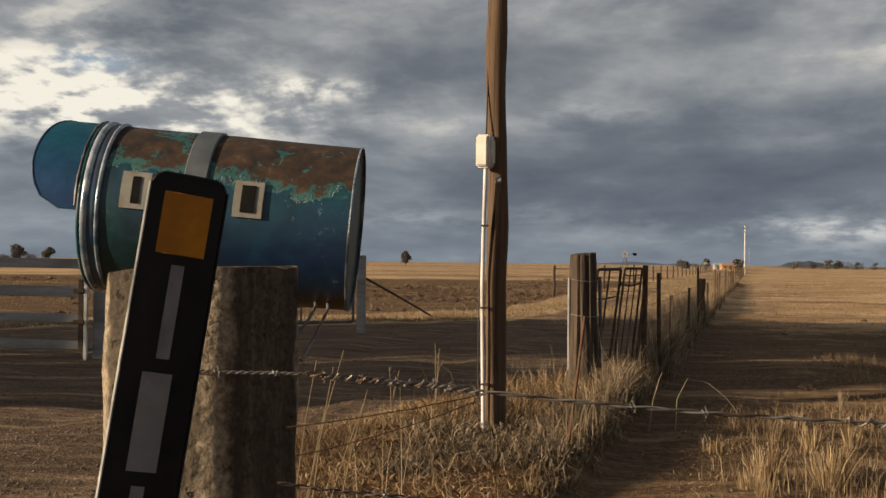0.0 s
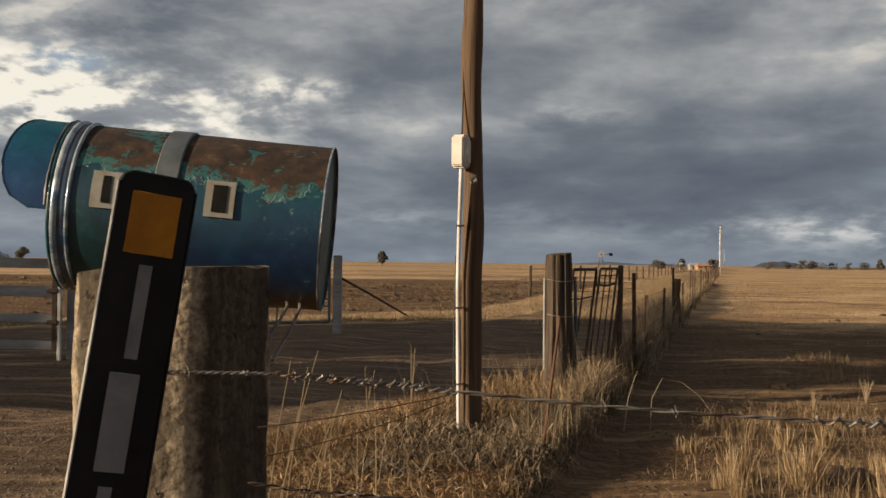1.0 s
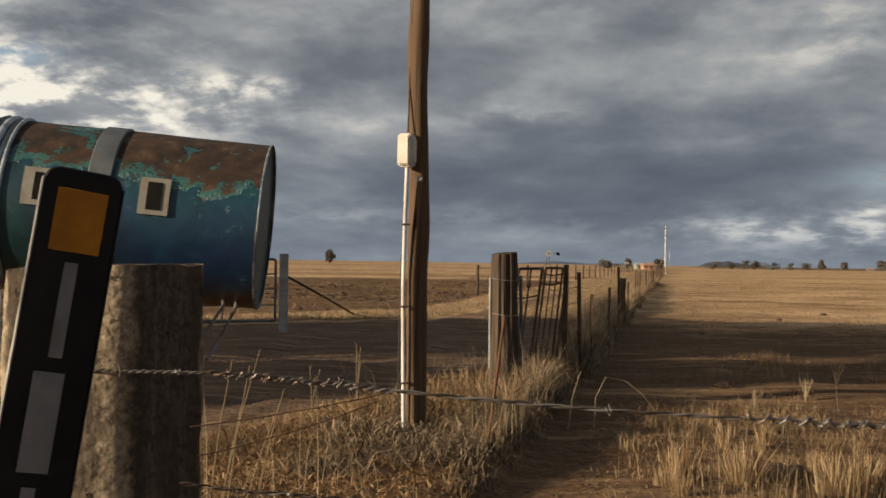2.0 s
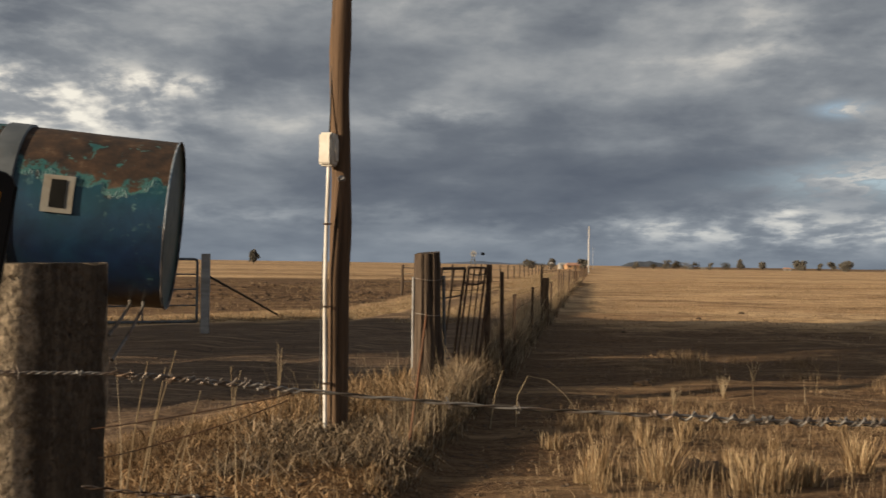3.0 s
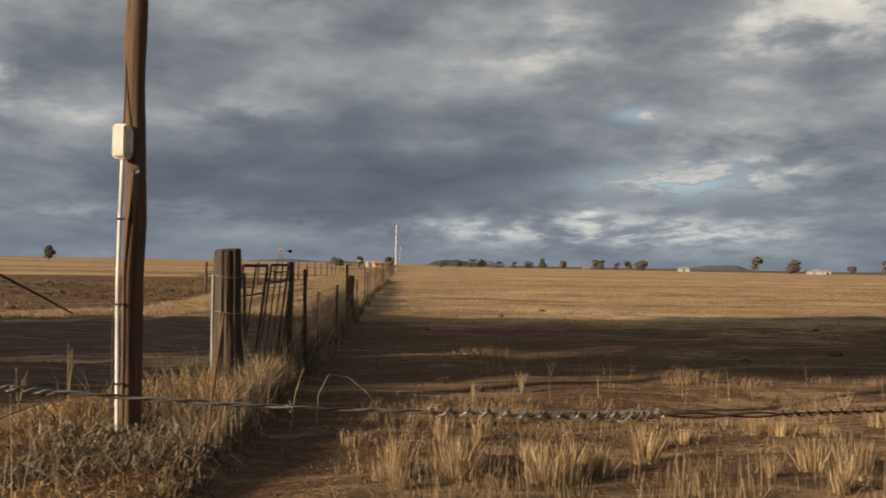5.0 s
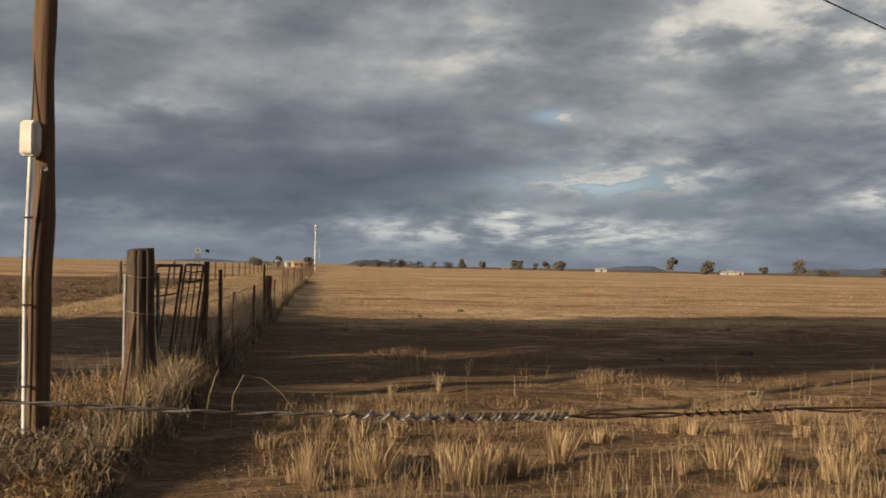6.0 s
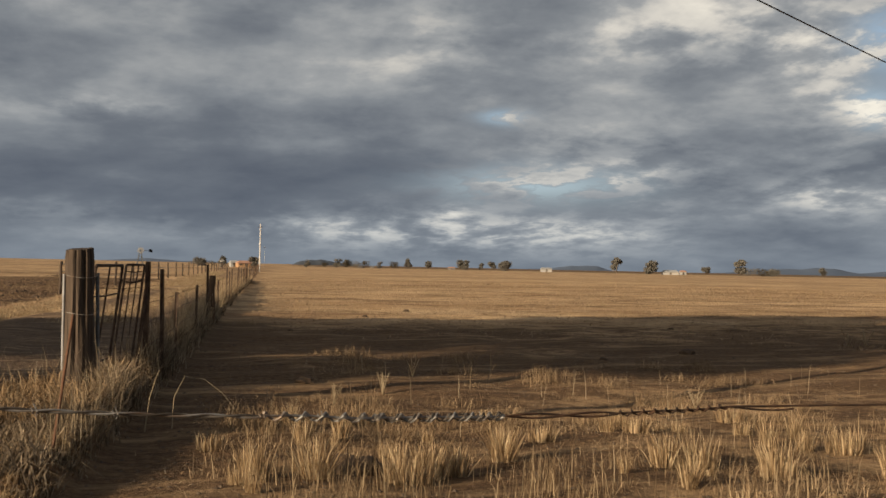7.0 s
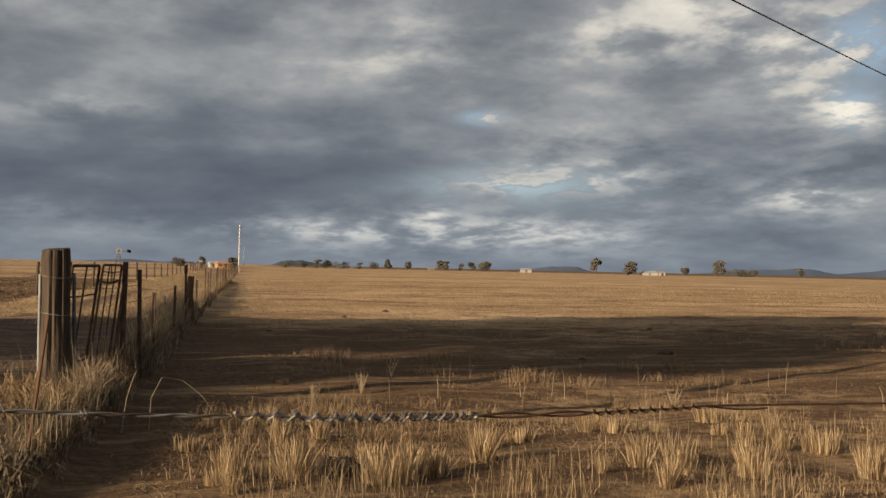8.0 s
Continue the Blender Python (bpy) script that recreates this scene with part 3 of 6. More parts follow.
def build_ground():
    xs, ys = axis(-9, 19, 0.16, -4200, 4200), axis(1.0, 30, 0.16, -4200, 4300)
    gx, gy = np.meshgrid(xs, ys)
    x, y = gx.ravel(), gy.ravel()
    z = height(x, y)
    nx, ny = len(xs), len(ys)
    i = (np.arange(ny - 1)[:, None] * nx + np.arange(nx - 1)[None, :]).ravel()
    faces = np.stack([i, i + 1, i + nx + 1, i + nx], 1)
    me = bpy.data.meshes.new("ground")
    me.vertices.add(len(x))
    me.vertices.foreach_set("co", np.stack([x, y, z], 1).astype(np.float32).ravel())
    me.loops.add(faces.size)
    me.loops.foreach_set("vertex_index", faces.ravel().astype(np.int32))
    me.polygons.add(len(faces))
    me.polygons.foreach_set("loop_start", np.arange(0, faces.size, 4, dtype=np.int32))
    me.polygons.foreach_set("use_smooth", np.ones(len(faces), dtype=bool))
    me.update()
    d = x - fence_x(y)
    left = x - verge_left(y)
    # open yard and drive, bare and rutted, up to the pale grass strip
    strip = strip_edge(x)
    wide = strip_width(x)
    side = np.exp(-((d + 2.6) / 0.7) ** 2) * smooth_step(24, 32, y)
    drive = (1 - 0.85 * side) * smooth_step(0.25, -0.35, left) * (1 - smooth_step(-0.6, 0.3, y - strip))
    beyond = smooth_step(0.55 * wide, 1.1 * wide, y - strip) * smooth_step(0, -4, d) * (1 - smooth_step(78, 96, y))
    streak = 0.5 + 0.5 * np.sin(y * 0.21 + 1.5 * np.sin(x * 0.06))
    # bare soil next to the fence and in the near field
    field = smooth_step(-0.5, -0.1, d) * smooth_step(-0.2, 0.1, left) * (0.64 - 0.05 * smooth_step(4, 9, d) + 0.12 * np.exp(-((y - 14) / 6) ** 2) + 0.3 * smooth_step(1.8, 0.3, d)) * (1 - smooth_step(20, 32, y + 0.02 * x))
    strawy = 0.36 * smooth_step(0.5, 1.5, d) * (1 - smooth_step(60, 140, y))
    strawy = np.maximum(strawy, 0.7 * smooth_step(520, 700, 0.41 * x + 0.91 * y) * smooth_step(2, 12, d))
    strawy = np.maximum(strawy, (0.31 + 0.28 * np.sin(11 * np.log(np.maximum(y, 1.0)) + 0.015 * x) * np.sin(4.3 * np.log(np.maximum(y, 1.0)) - 0.03 * x + 1.0)) * smooth_step(-1, -4, d) * smooth_step(85, 100, y))
    on_verge = smooth_step(-0.3, 0.1, left) * smooth_step(0.05, -0.1, d)
    bare = np.clip(np.maximum.reduce([field, strawy, beyond * (0.92 + 0.25 * streak), 0.78 * on_verge]), 0, 1)
    zone = np.stack([bare, on_verge, drive, np.ones_like(x)], 1)
    att = me.color_attributes.new("zone", "FLOAT_COLOR", "POINT")
    att.data.foreach_set("color", zone.astype(np.float32).ravel())
    me.materials.append(M_GROUND)
    return tagged(new("ground", me), "dry brown soil and straw coloured pasture reaching the horizon", "ground", kind="structure")


build_ground()

# ---- mailbox on its post ----
STAY_A = [(-0.216, 1.93, 1.245), (-0.207, 1.88, 1.226), (-0.214, 1.83, 1.204), (-0.223, 1.77, 1.183)]
STAY_B = [(-0.193, 1.93, 1.245), (-0.187, 1.88, 1.222), (-0.198, 1.82, 1.185), (-0.214, 1.75, 1.148)]


def mailbox():
    cx, cy, cz, r = -0.362, 1.948, 1.370, 0.1380
    ob = new("mailbox")
    ob.matrix_world = pose(cx, cy, cz, 0, 4.6, 0)
    half = 0.2140
    bm = nbm()
    prof = []
    for k in range(25):
        x = -half + 2 * half * k / 24
        prof.append((x, r))
    lathe(bm, prof, 72)
    for v in bm.verts:
        q = math.atan2(v.co.y, v.co.z)
        k = 1 + 0.008 * noise.noise((v.co.x * 9, math.cos(q) * 1.6, math.sin(q) * 1.6))
        v.co.y *= k
        v.co.z *= k
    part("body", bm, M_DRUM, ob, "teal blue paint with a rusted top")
    for x, w, rr, mat, label in ((-half + 0.001, 0.003, 0.004, M_BEAD, "narrow dark teal seam"), (-half + 0.0095, 0.0060, 0.0052, M_RINGBRIGHT, "raised worn bead with its sun highlight painted pale"),
                                 (-half + 0.0210, 0.0065, 0.0020, M_SCUFF, "scuffed shallow band"), (-half + 0.0300, 0.0034, 0.0040, M_RINGBRIGHT, "raised worn bead with its sun highlight painted pale")):
        bm = nbm()
        lathe(bm, [(x + w * math.cos(a), r + 0.001 + rr * math.sin(a)) for a in (math.pi * j / 8 for j in range(9))], 72)
        part("bead", bm, mat, ob, label)
    # end flange and recessed end
    bm = nbm()
    x = half
    lathe(bm, [(x - 0.0015, r + 0.0004), (x - 0.001, r + 0.0012), (x + 0.001, r + 0.0014), (x + 0.002, r + 0.0004), (x + 0.0015, r - 0.0012), (x - 0.003, r - 0.0016)], 72)
    part("rim", bm, M_LIP, ob, "dark chipped rolled rim")
    # pale arc that paints the highlight on the rim's near edge
    arc = [radians(-4 + 84 * j / 24) for j in range(25)]
    bm = nbm()
    tube(bm, [(x + 0.0008, -(r + 0.0012) * math.cos(q), (r + 0.0012) * math.sin(q)) for q in arc], [0.0007 + 0.0012 * math.sin(math.pi * (j + 1) / 26) for j in range(25)], 7)
    part("rim_highlight", bm, M_RINGBRIGHT, ob, "worn stretch of rim with its highlight painted pale")
    bm = nbm()
    lathe(bm, [(x - 0.002, r - 0.0012), (x - 0.005, r - 0.010), (x - 0.004, r * 0.5), (x - 0.005, 0.001)], 72)
    part("end_plate", bm, M_RIMGREEN, ob, "dull grey teal end plate")
    bm = nbm()
    lathe(bm, [(-half + 0.05, r - 0.003), (-half + 0.05, 0.001)], 48)
    part("inner_plate", bm, M_DRUM, ob)
    # hood over the mail opening: a rounded tongue of the same sheet
    bm = nbm()
    rows, cols = 26, 14
    grid = []
    for a in range(rows + 1):
        q = radians(-95 + 190 * a / rows)
        s = abs(q) / radians(95)
        length = 0.061 + 0.022 * math.sin(s / 0.6 * math.pi / 2) if s < 0.6 else 0.029 + 0.054 * math.sqrt(max(0.0, 1 - ((s - 0.6) / 0.4) ** 2))
        grid.append([bm.verts.new((-half - length * c / cols, -(r + 0.001) * math.sin(q), (r + 0.001) * math.cos(q))) for c in range(cols + 1)])
    for g0, g1 in zip(grid, grid[1:]):
        for c in range(cols):
            bm.faces.new((g0[c], g0[c + 1], g1[c + 1], g1[c]))
    rim = [g[-1].co.copy() for g in grid]
    bmesh.ops.solidify(bm, geom=bm.faces[:], thickness=0.002)
    part("hood", bm, M_HOOD, ob, "blue sheet hood over the opening")
    bm = nbm()
    tube(bm, rim, 0.0013, 6)
    part("hood_edge", bm, M_SCUFF, ob, "scuffed cut edge")
    # chipped dark lip along the edge where hood and body meet
    bm = nbm()
    arc = [radians(-92 + 184 * j / 40) for j in range(41)]
    tube(bm, [(-half - 0.004, -(r + 0.003) * math.sin(q), (r + 0.003) * math.cos(q)) for q in arc], [0.0030 + 0.0009 * math.sin(9 * q) * math.sin(23 * q) for q in arc], 8)
    part("lip", bm, M_LIP, ob, "chipped dark folded lip")
    # strap
    bm = nbm()
    lathe(bm, [(-0.055, r + 0.0012), (-0.053, r + 0.004), (-0.019, r + 0.004), (-0.017, r + 0.0012)], 72)
    part("strap", bm, M_STRAP, ob, "grey galvanised steel strap")

    # number plates, curved on to the body
    def plate(x0, x1, za, zb, bar):
        q0, q1 = math.asin(zb / r), math.asin(za / r)
        bm = nbm()
        vs = [[bm.verts.new((x0 + (x1 - x0) * i, -(r + 0.002) * math.cos(q), (r + 0.002) * math.sin(q))) for i in (0, 0.5, 1)] for q in (q0 + (q1 - q0) * k / 6 for k in range(7))]
        for a, c in zip(vs, vs[1:]):
            for i in range(2):
                bm.faces.new((a[i], a[i + 1], c[i + 1], c[i]))
        bmesh.ops.recalc_face_normals(bm, faces=bm.faces[:])
        bmesh.ops.solidify(bm, geom=bm.faces[:], thickness=-0.0025)
        p = part("number_plate", bm, M_PLATE, ob, "yellowed white plate with a black bar")
        bm = nbm()
        u0, u1, w0, w1 = bar
        xa, xb = x0 + (x1 - x0) * u0, x0 + (x1 - x0) * u1
        qa, qb = q0 + (q1 - q0) * w0, q0 + (q1 - q0) * w1
        vs = [[bm.verts.new((xx, -(r + 0.0052) * math.cos(q), (r + 0.0052) * math.sin(q))) for xx in (xa, xb)] for q in (qa + (qb - qa) * k / 6 for k in range(7))]
        for a, c in zip(vs, vs[1:]):
            bm.faces.new((a[0], a[1], c[1], c[0]))
        bmesh.ops.recalc_face_normals(bm, faces=bm.faces[:])
        bmesh.ops.solidify(bm, geom=bm.faces[:], thickness=-0.001)
        part("bar", bm, M_INK, p)

    plate(0.0290, 0.0755, 0.0, 0.056, (0.26, 0.74, 0.13, 0.87))
    plate(-0.149, -0.103, -0.002, 0.055, (0.38, 0.66, 0.14, 0.86))
    # bent flat stays under the body, and the cradle on the post behind it
    inv = ob.matrix_world.inverted()
    for pts in (STAY_A, STAY_B):
        bm = nbm()
        tube(bm, [inv @ Vector(q) for q in pts], [0.0024, 0.0028, 0.0026, 0.0028], 7)
        part("stay", bm, M_WIRE, ob, "bent pale steel stay")
    bm = nbm()
    box(bm, -0.41, -0.29, 1.70, 2.02, 1.205, 1.240, 0.004, inv)
    part("cradle", bm, M_GREYWOOD, ob, "timber cradle under the body")
    return tagged(ob, "teal blue drum mailbox with rusted top on a concrete post", "mailbox")


mailbox()


def concrete_post():
    bm = nbm()
    a = 0.112
    n = 26
    rings = []
    outline = []
    for k in range(4):
        c0, c1 = [(-a, -a), (a, -a), (a, a), (-a, a)][k], [(a, -a), (a, a), (-a, a), (-a, -a)][k]
        for j in range(8):
            f = (j + 0.5) / 8
            outline.append((c0[0] + (c1[0] - c0[0]) * f, c0[1] + (c1[1] - c0[1]) * f))
    for k in range(n + 1):
        z = 1.29 * k / n
        ring = []
        for ox, oy in outline:
            w = 0.006 * noise.noise((ox * 25, oy * 25, z * 22)) + 0.004 * noise.noise((ox * 70, oy * 70, z * 60))
            corner = max(0, abs(ox) + abs(oy) - 1.7 * a) * -0.5
            s = 1 + (w + corner) / a + 0.02 * (1 - z)
            top = -0.014 * max(0, -ox / a) + 0.004 * noise.noise((ox * 30, oy * 30, 2)) if k == n else 0
            ring.append(bm.verts.new((ox * s, oy * s, z + top)))
        rings.append(ring)
    m = len(outline)
    for r0, r1 in zip(rings, rings[1:]):
        for j in range(m):
            bm.faces.new((r0[j], r0[(j + 1) % m], r1[(j + 1) % m], r1[j]))
    bm.faces.new(rings[-1])
    ob = part("concrete_post", bm, M_CONCRETE, None)
    ob.matrix_world = pose(-0.3420, 1.6485, 0, 0, 0.0, -26)
    return tagged(ob, "rough weathered square concrete post with chipped edges, standing in grass", "post")


concrete_post()


def guide_post():
    ob = new("marker_post")
    ob.matrix_world = pose(-0.2475, 1.13, 1.3825, 0, 8.6, 22)
    w, top, low = 0.0375, 0.0, -1.43
    bm = nbm()
    outline = [(-w, low), (w, low), (w, top - 0.012), (w - 0.004, top - 0.004), (w - 0.012, top), (-w + 0.012, top), (-w + 0.004, top - 0.004), (-w, top - 0.012)]
    front = [bm.verts.new((x, 0, z)) for x, z in outline]
    f = bm.faces.new(front)
    r = bmesh.ops.extrude_face_region(bm, geom=[f])
    bmesh.ops.translate(bm, verts=[g for g in r["geom"] if isinstance(g, bmesh.types.BMVert)], vec=(0, 0.010, 0))
    bmesh.ops.recalc_face_normals(bm, faces=bm.faces[:])
    bmesh.ops.bevel(bm, geom=[e for e in bm.edges if e.calc_length() > 0.003], offset=0.0015, segments=1, affect="EDGES")
    part("blade", bm, M_BLACK, ob, "black plastic blade")
    # left flange painted pale as if in sun, right one left black
    for x0, x1 in ((-w - 0.0012, -w + 0.0006), (w - 0.0006, w + 0.0012)):
        bm = nbm()
        box(bm, x0, x1, -0.0015, 0.0105, low, top - 0.012, 0.0005)
        part("edge_flange", bm, M_BLACK if x0 > 0 else M_LITEDGE, ob)

    def flat(name, x0, x1, z0, z1, mat, label, proud=0.0012):
        bm = nbm()
        box(bm, x0, x1, -proud, 0.0002, z0, z1, 0.0004)
        part(name, bm, mat, ob, label)

    flat("reflector", -0.0230, 0.0245, -0.080, -0.0195, M_ORANGE, "square orange reflector")
    flat("bar", -0.0055, 0.0075, -0.182, -0.090, M_DIGIT, "grey bar")
    flat("bar", -0.016, 0.013, -0.292, -0.196, M_DIGIT, "grey bar")
    flat("bar", -0.0085, 0.0045, -0.400, -0.306, M_DIGIT, "grey bar")
    return tagged(ob, "leaning black plastic roadside marker post with orange reflector and grey bars", "marker post")


guide_post()


# ---- wooden service pole ----
def service_pole():
    ob = new("utility_pole")
    ob.matrix_world = pose(0.40, 8.1, 0)
    bm = nbm()
    pts, rs = [], []
    for k in range(40):
        z = -0.1 + 5.9 * k / 39
        bend = -0.018 - 0.022 * float(smooth_step(0.7, 0.0, z)) - 0.0045 * z + 0.006 * math.sin(z * 1.7) + 0.007 * math.sin(z * 3.9 + 1)
        pts.append((bend, 0.004 * math.sin(z * 2), z))
        rs.append(0.0735 - 0.0012 * z + 0.003 * math.sin(z * 5.1) + 0.003 * math.sin(z * 9.3))
    tube(bm, pts, rs, 24)
    for v in bm.verts:
        k = noise.noise((v.co.x * 40, v.co.y * 40, v.co.z * 2.5)) * 0.004
        v.co.x *= 1 + k / 0.07
        v.co.y *= 1 + k / 0.07
    part("shaft", bm, M_POLE, ob, "weathered brown timber shaft")
    bm = nbm()
    zs = [-0.1 + 1.96 * k / 21 for k in range(22)]
    off = [float(o) for o in np.interp(zs, [-0.1, 0.3, 0.7, 1.19, 1.5, 1.86], [-0.036, -0.044, -0.054, -0.058, -0.044, -0.020])]
    tube(bm, [(o, -0.078 + 0.004 * math.sin(z * 4), z) for o, z in zip(off, zs)], [0.031 - 0.004 * z / 1.86 + 0.002 * math.sin(z * 6) for z in zs], 14)
    part("splint", bm, M_SPLINT, ob, "shorter brown timber splint")
    bm = nbm()
    tube(bm, [(-0.022, -0.065, 1.86), (-0.022, -0.09, 1.875), (-0.022, -0.108, 1.88)], [0.024, 0.025, 0.017], 14)
    part("cap", bm, M_BOARD, ob, "small grey round cap")
    bm = nbm()
    tube(bm, [(-0.106, -0.10, 0.0), (-0.112, -0.105, 0.35), (-0.120, -0.11, 0.75), (-0.126, -0.115, 1.15), (-0.122, -0.12, 1.5), (-0.112, -0.13, 1.97)], 0.0135, 16)
    conduit = part("conduit", bm, M_PVC, ob, "pale grey plastic conduit")
    for z, x in ((0.45, -0.108), (0.98, -0.118), (1.55, -0.121)):
        bm = nbm()
        box(bm, x - 0.021, x + 0.035, -0.142, -0.09, z, z + 0.012, 0.002)
        part("clamp", bm, M_RUST, conduit)
    turn = pose(-0.118, -0.11, 0, 0, 0, -24)
    bm = nbm()
    box(bm, -0.046, 0.052, -0.055, 0.055, 1.955, 2.185, 0.012, turn, 3)
    jb = part("junction_box", bm, M_CREAM, ob, "cream plastic junction box")
    bm = nbm()
    box(bm, -0.040, 0.046, -0.073, -0.053, 1.968, 2.172, 0.008, turn, 2)
    part("lid", bm, M_CREAM, jb)
    bm = nbm()
    box(bm, 0.050, 0.064, -0.02, 0.04, 1.985, 2.15, 0.006, turn)
    part("bracket", bm, M_CREAM, jb)
    bm = nbm()
    tube(bm, [(-0.11, -0.09, 2.18), (-0.100, -0.05, 2.5), (-0.10, 0.0, 3.0), (-0.09, 0.06, 3.6), (-0.14, 0.09, 5.5)], 0.005, 7)
    part("riser_cable", bm, M_CABLE, ob)
    bm = nbm()
    tube(bm, [(-0.145, -0.10, 0.2), (-0.150, -0.11, 0.55), (-0.150, -0.11, 0.95), (-0.143, -0.11, 1.35)], 0.0035, 6)
    part("earth_wire", bm, M_CABLE, ob, "thin dark wire beside the conduit")
    return tagged(ob, "tall weathered timber pole with cream box and pale conduit", "utility pole")


service_pole()


def overhead_cable():
    bm = nbm()
    a, b = Vector((0.25, 8.1, 5.55)), Vector((35.6, 29.26, 6.75))
    pts = [a.lerp(b, k / 30) - Vector((0, 0, 0.12 * (1 - (2 * k / 30 - 1) ** 2))) for k in range(31)]
    tube(bm, pts, 0.014, 7)
    return tagged(part("overhead_cable", bm, M_CABLE), "thin black overhead cable running from the timber pole", "cable")


overhead_cable()

# ---- roadside wires ----
def strand(pts, turns, spread, phase, radius, mat, name, parent):
    """One strand of a twisted wire along pts."""
    bm = nbm()
    pts = [Vector(p) for p in pts]
    out, total = [], sum((q - p).length for p, q in zip(pts, pts[1:]))
    run = 0.0
    for p, q in zip(pts, pts[1:]):
        seg = (q - p).length
        steps = max(2, int(seg / 0.006))
        d = (q - p).normalized()
        a = d.cross(Vector((0, 0, 1))).normalized()
        c = a.cross(d)
        for k in range(steps):
            w = phase + turns * 2 * math.pi * (run + seg * k / steps) / total
            out.append(p.lerp(q, k / steps) + spread * (math.cos(w) * a + math.sin(w) * c))
        run += seg
    out.append(pts[-1])
    tube(bm, out, radius, 6)
    return part(name, bm, mat, parent)


def sagged(a, b, n, sag, wobble=0.0, seed=0):
    rng = random.Random(seed)
    a, b = Vector(a), Vector(b)
    return [a.lerp(b, k / n) + Vector((0, rng.uniform(-wobble, wobble), -sag * (1 - (2 * k / n - 1) ** 2) + rng.uniform(-wobble, wobble))) for k in range(n + 1)]


def barb(parent, p, rng, mat):
    bm = nbm()
    for s in (0, 1):
        ang = rng.uniform(0, 3.14)
        d = Vector((0.3 * rng.uniform(-1, 1), math.cos(ang), math.sin(ang)))
        tube(bm, [Vector(p) - 0.008 * d, Vector(p) + Vector((0.002, 0, 0)), Vector(p) + 0.009 * d], 0.0010, 5)
    tube(bm, [Vector(p) + Vector((0.0014 * k - 0.006, 0.0035 * math.cos(k * 1.6), 0.0035 * math.sin(k * 1.6))) for k in range(9)], 0.0011, 5)
    part("barb", bm, mat, parent)


def barbed_wire():
    ob = new("barbed_wire")
    rng = random.Random(4)
    # along the roadside: post, plain stretch, wound splice, rusty splice, single wire
    a, b, c, e, f, g, h, k2 = (-0.33, 1.500, 1.154), (-0.18, 1.522, 1.150), (0.06, 1.549, 1.126), (0.565, 1.604, 1.084), (0.965, 1.649, 1.066), (1.19, 1.673, 1.060), (1.435, 1.70, 1.061), (4.6, 2.05, 0.99)
    left = sagged(a, b, 4, 0.0, 0.0004, 1)
    knots = sagged(b, c, 10, -0.001, 0.0018, 2)
    plain = sagged(c, e, 10, 0.0035, 0.0006, 3)
    for k in (0, 1):
        strand(left, 7, 0.0018, k * math.pi, 0.0014, M_WIRE, "strand", ob)
        strand(knots, 8, 0.0030, k * math.pi, 0.0018, M_WIRE, "strand", ob)
        strand(plain, 5, 0.0017, k * math.pi, 0.0016, M_DULLWIRE if k else M_WIRE, "strand", ob)
    strand(knots[1:9], 9, 0.0055, 1.0, 0.0017, M_WIRE, "winding", ob)
    splice = sagged(e, f, 9, 0.002, 0.001, 5)
    strand(splice, 2, 0.001, 0, 0.0019, M_WIRE, "strand", ob)
    strand(splice, 13, 0.0062, 1.0, 0.0021, M_WIRE, "winding", ob)
    strand(splice[1:], 12, 0.0058, 3.6, 0.0016, M_DULLWIRE, "winding", ob)
    for k in (0, 1):
        strand(sagged(f, g, 5, 0.001), 1, 0.0035, k * math.pi, 0.0019, M_RUSTWIRE, "strand", ob)
    strand(sagged(g, h, 5, 0.001), 1, 0.001, 0, 0.0019, M_RUSTWIRE, "strand", ob)
    strand(sagged(g, h, 5, 0.001), 10, 0.0048, 0.4, 0.0019, M_RUSTWIRE, "winding", ob)
    strand(sagged(h, k2, 12, 0.010, 0.0006, 3), 1, 0.0005, 0, 0.0021, M_RUSTWIRE, "strand", ob)
    strand(sagged(h, (1.60, 1.72, 1.050), 4, 0.004), 1, 0.0005, 0, 0.0019, M_RUSTWIRE, "free_end", ob)
    for p in [left[1], left[3]] + [knots[k] for k in (1, 3, 5, 7, 8)] + [plain[k] for k in (4, 6)] + [splice[k] for k in (0, 2, 4, 6, 8)]:
        barb(ob, p, rng, M_WIRE)
    strand(sagged(a, (-0.47, 1.60, 1.156), 3, 0), 3, 0.0015, 0, 0.0013, M_WIRE, "strand", ob)
    return tagged(ob, "twisted barbed wire, rusty at one end, tied to the concrete post", "barbed wire")


barbed_wire()


def low_wire():
    ob = new("low_wire")
    rng = random.Random(9)
    pts = sagged((-0.215, 1.52, 1.005), (0.5, 1.62, 0.935), 10, 0.006, 0.002, 6) + sagged((0.5, 1.62, 0.935), (3.6, 1.9, 0.60), 12, 0.05, 0.002, 7)[1:]
    for k in (0, 1):
        strand(pts, 90, 0.0018, k * math.pi, 0.0012, M_RUSTWIRE if k else M_WIRE, "strand", ob)
    for k in (1, 2, 4, 6, 8):
        barb(ob, pts[k], rng, M_WIRE)
    return tagged(ob, "lower strand of old barbed wire tied to the concrete post", "barbed wire")


low_wire()


def loose_wire(pts, label):
    bm = nbm()
    tube(bm, pts, 0.0009, 6)
    return tagged(part("loose_wire", bm, M_RUSTWIRE), label, "wire", "loose wires")


loose_wire(sagged((-0.205, 1.53, 1.078), (0.060, 1.551, 1.124), 8, 0.004, 0.0008, 11), "thin rusty loose wire tied between post and barbed wire")
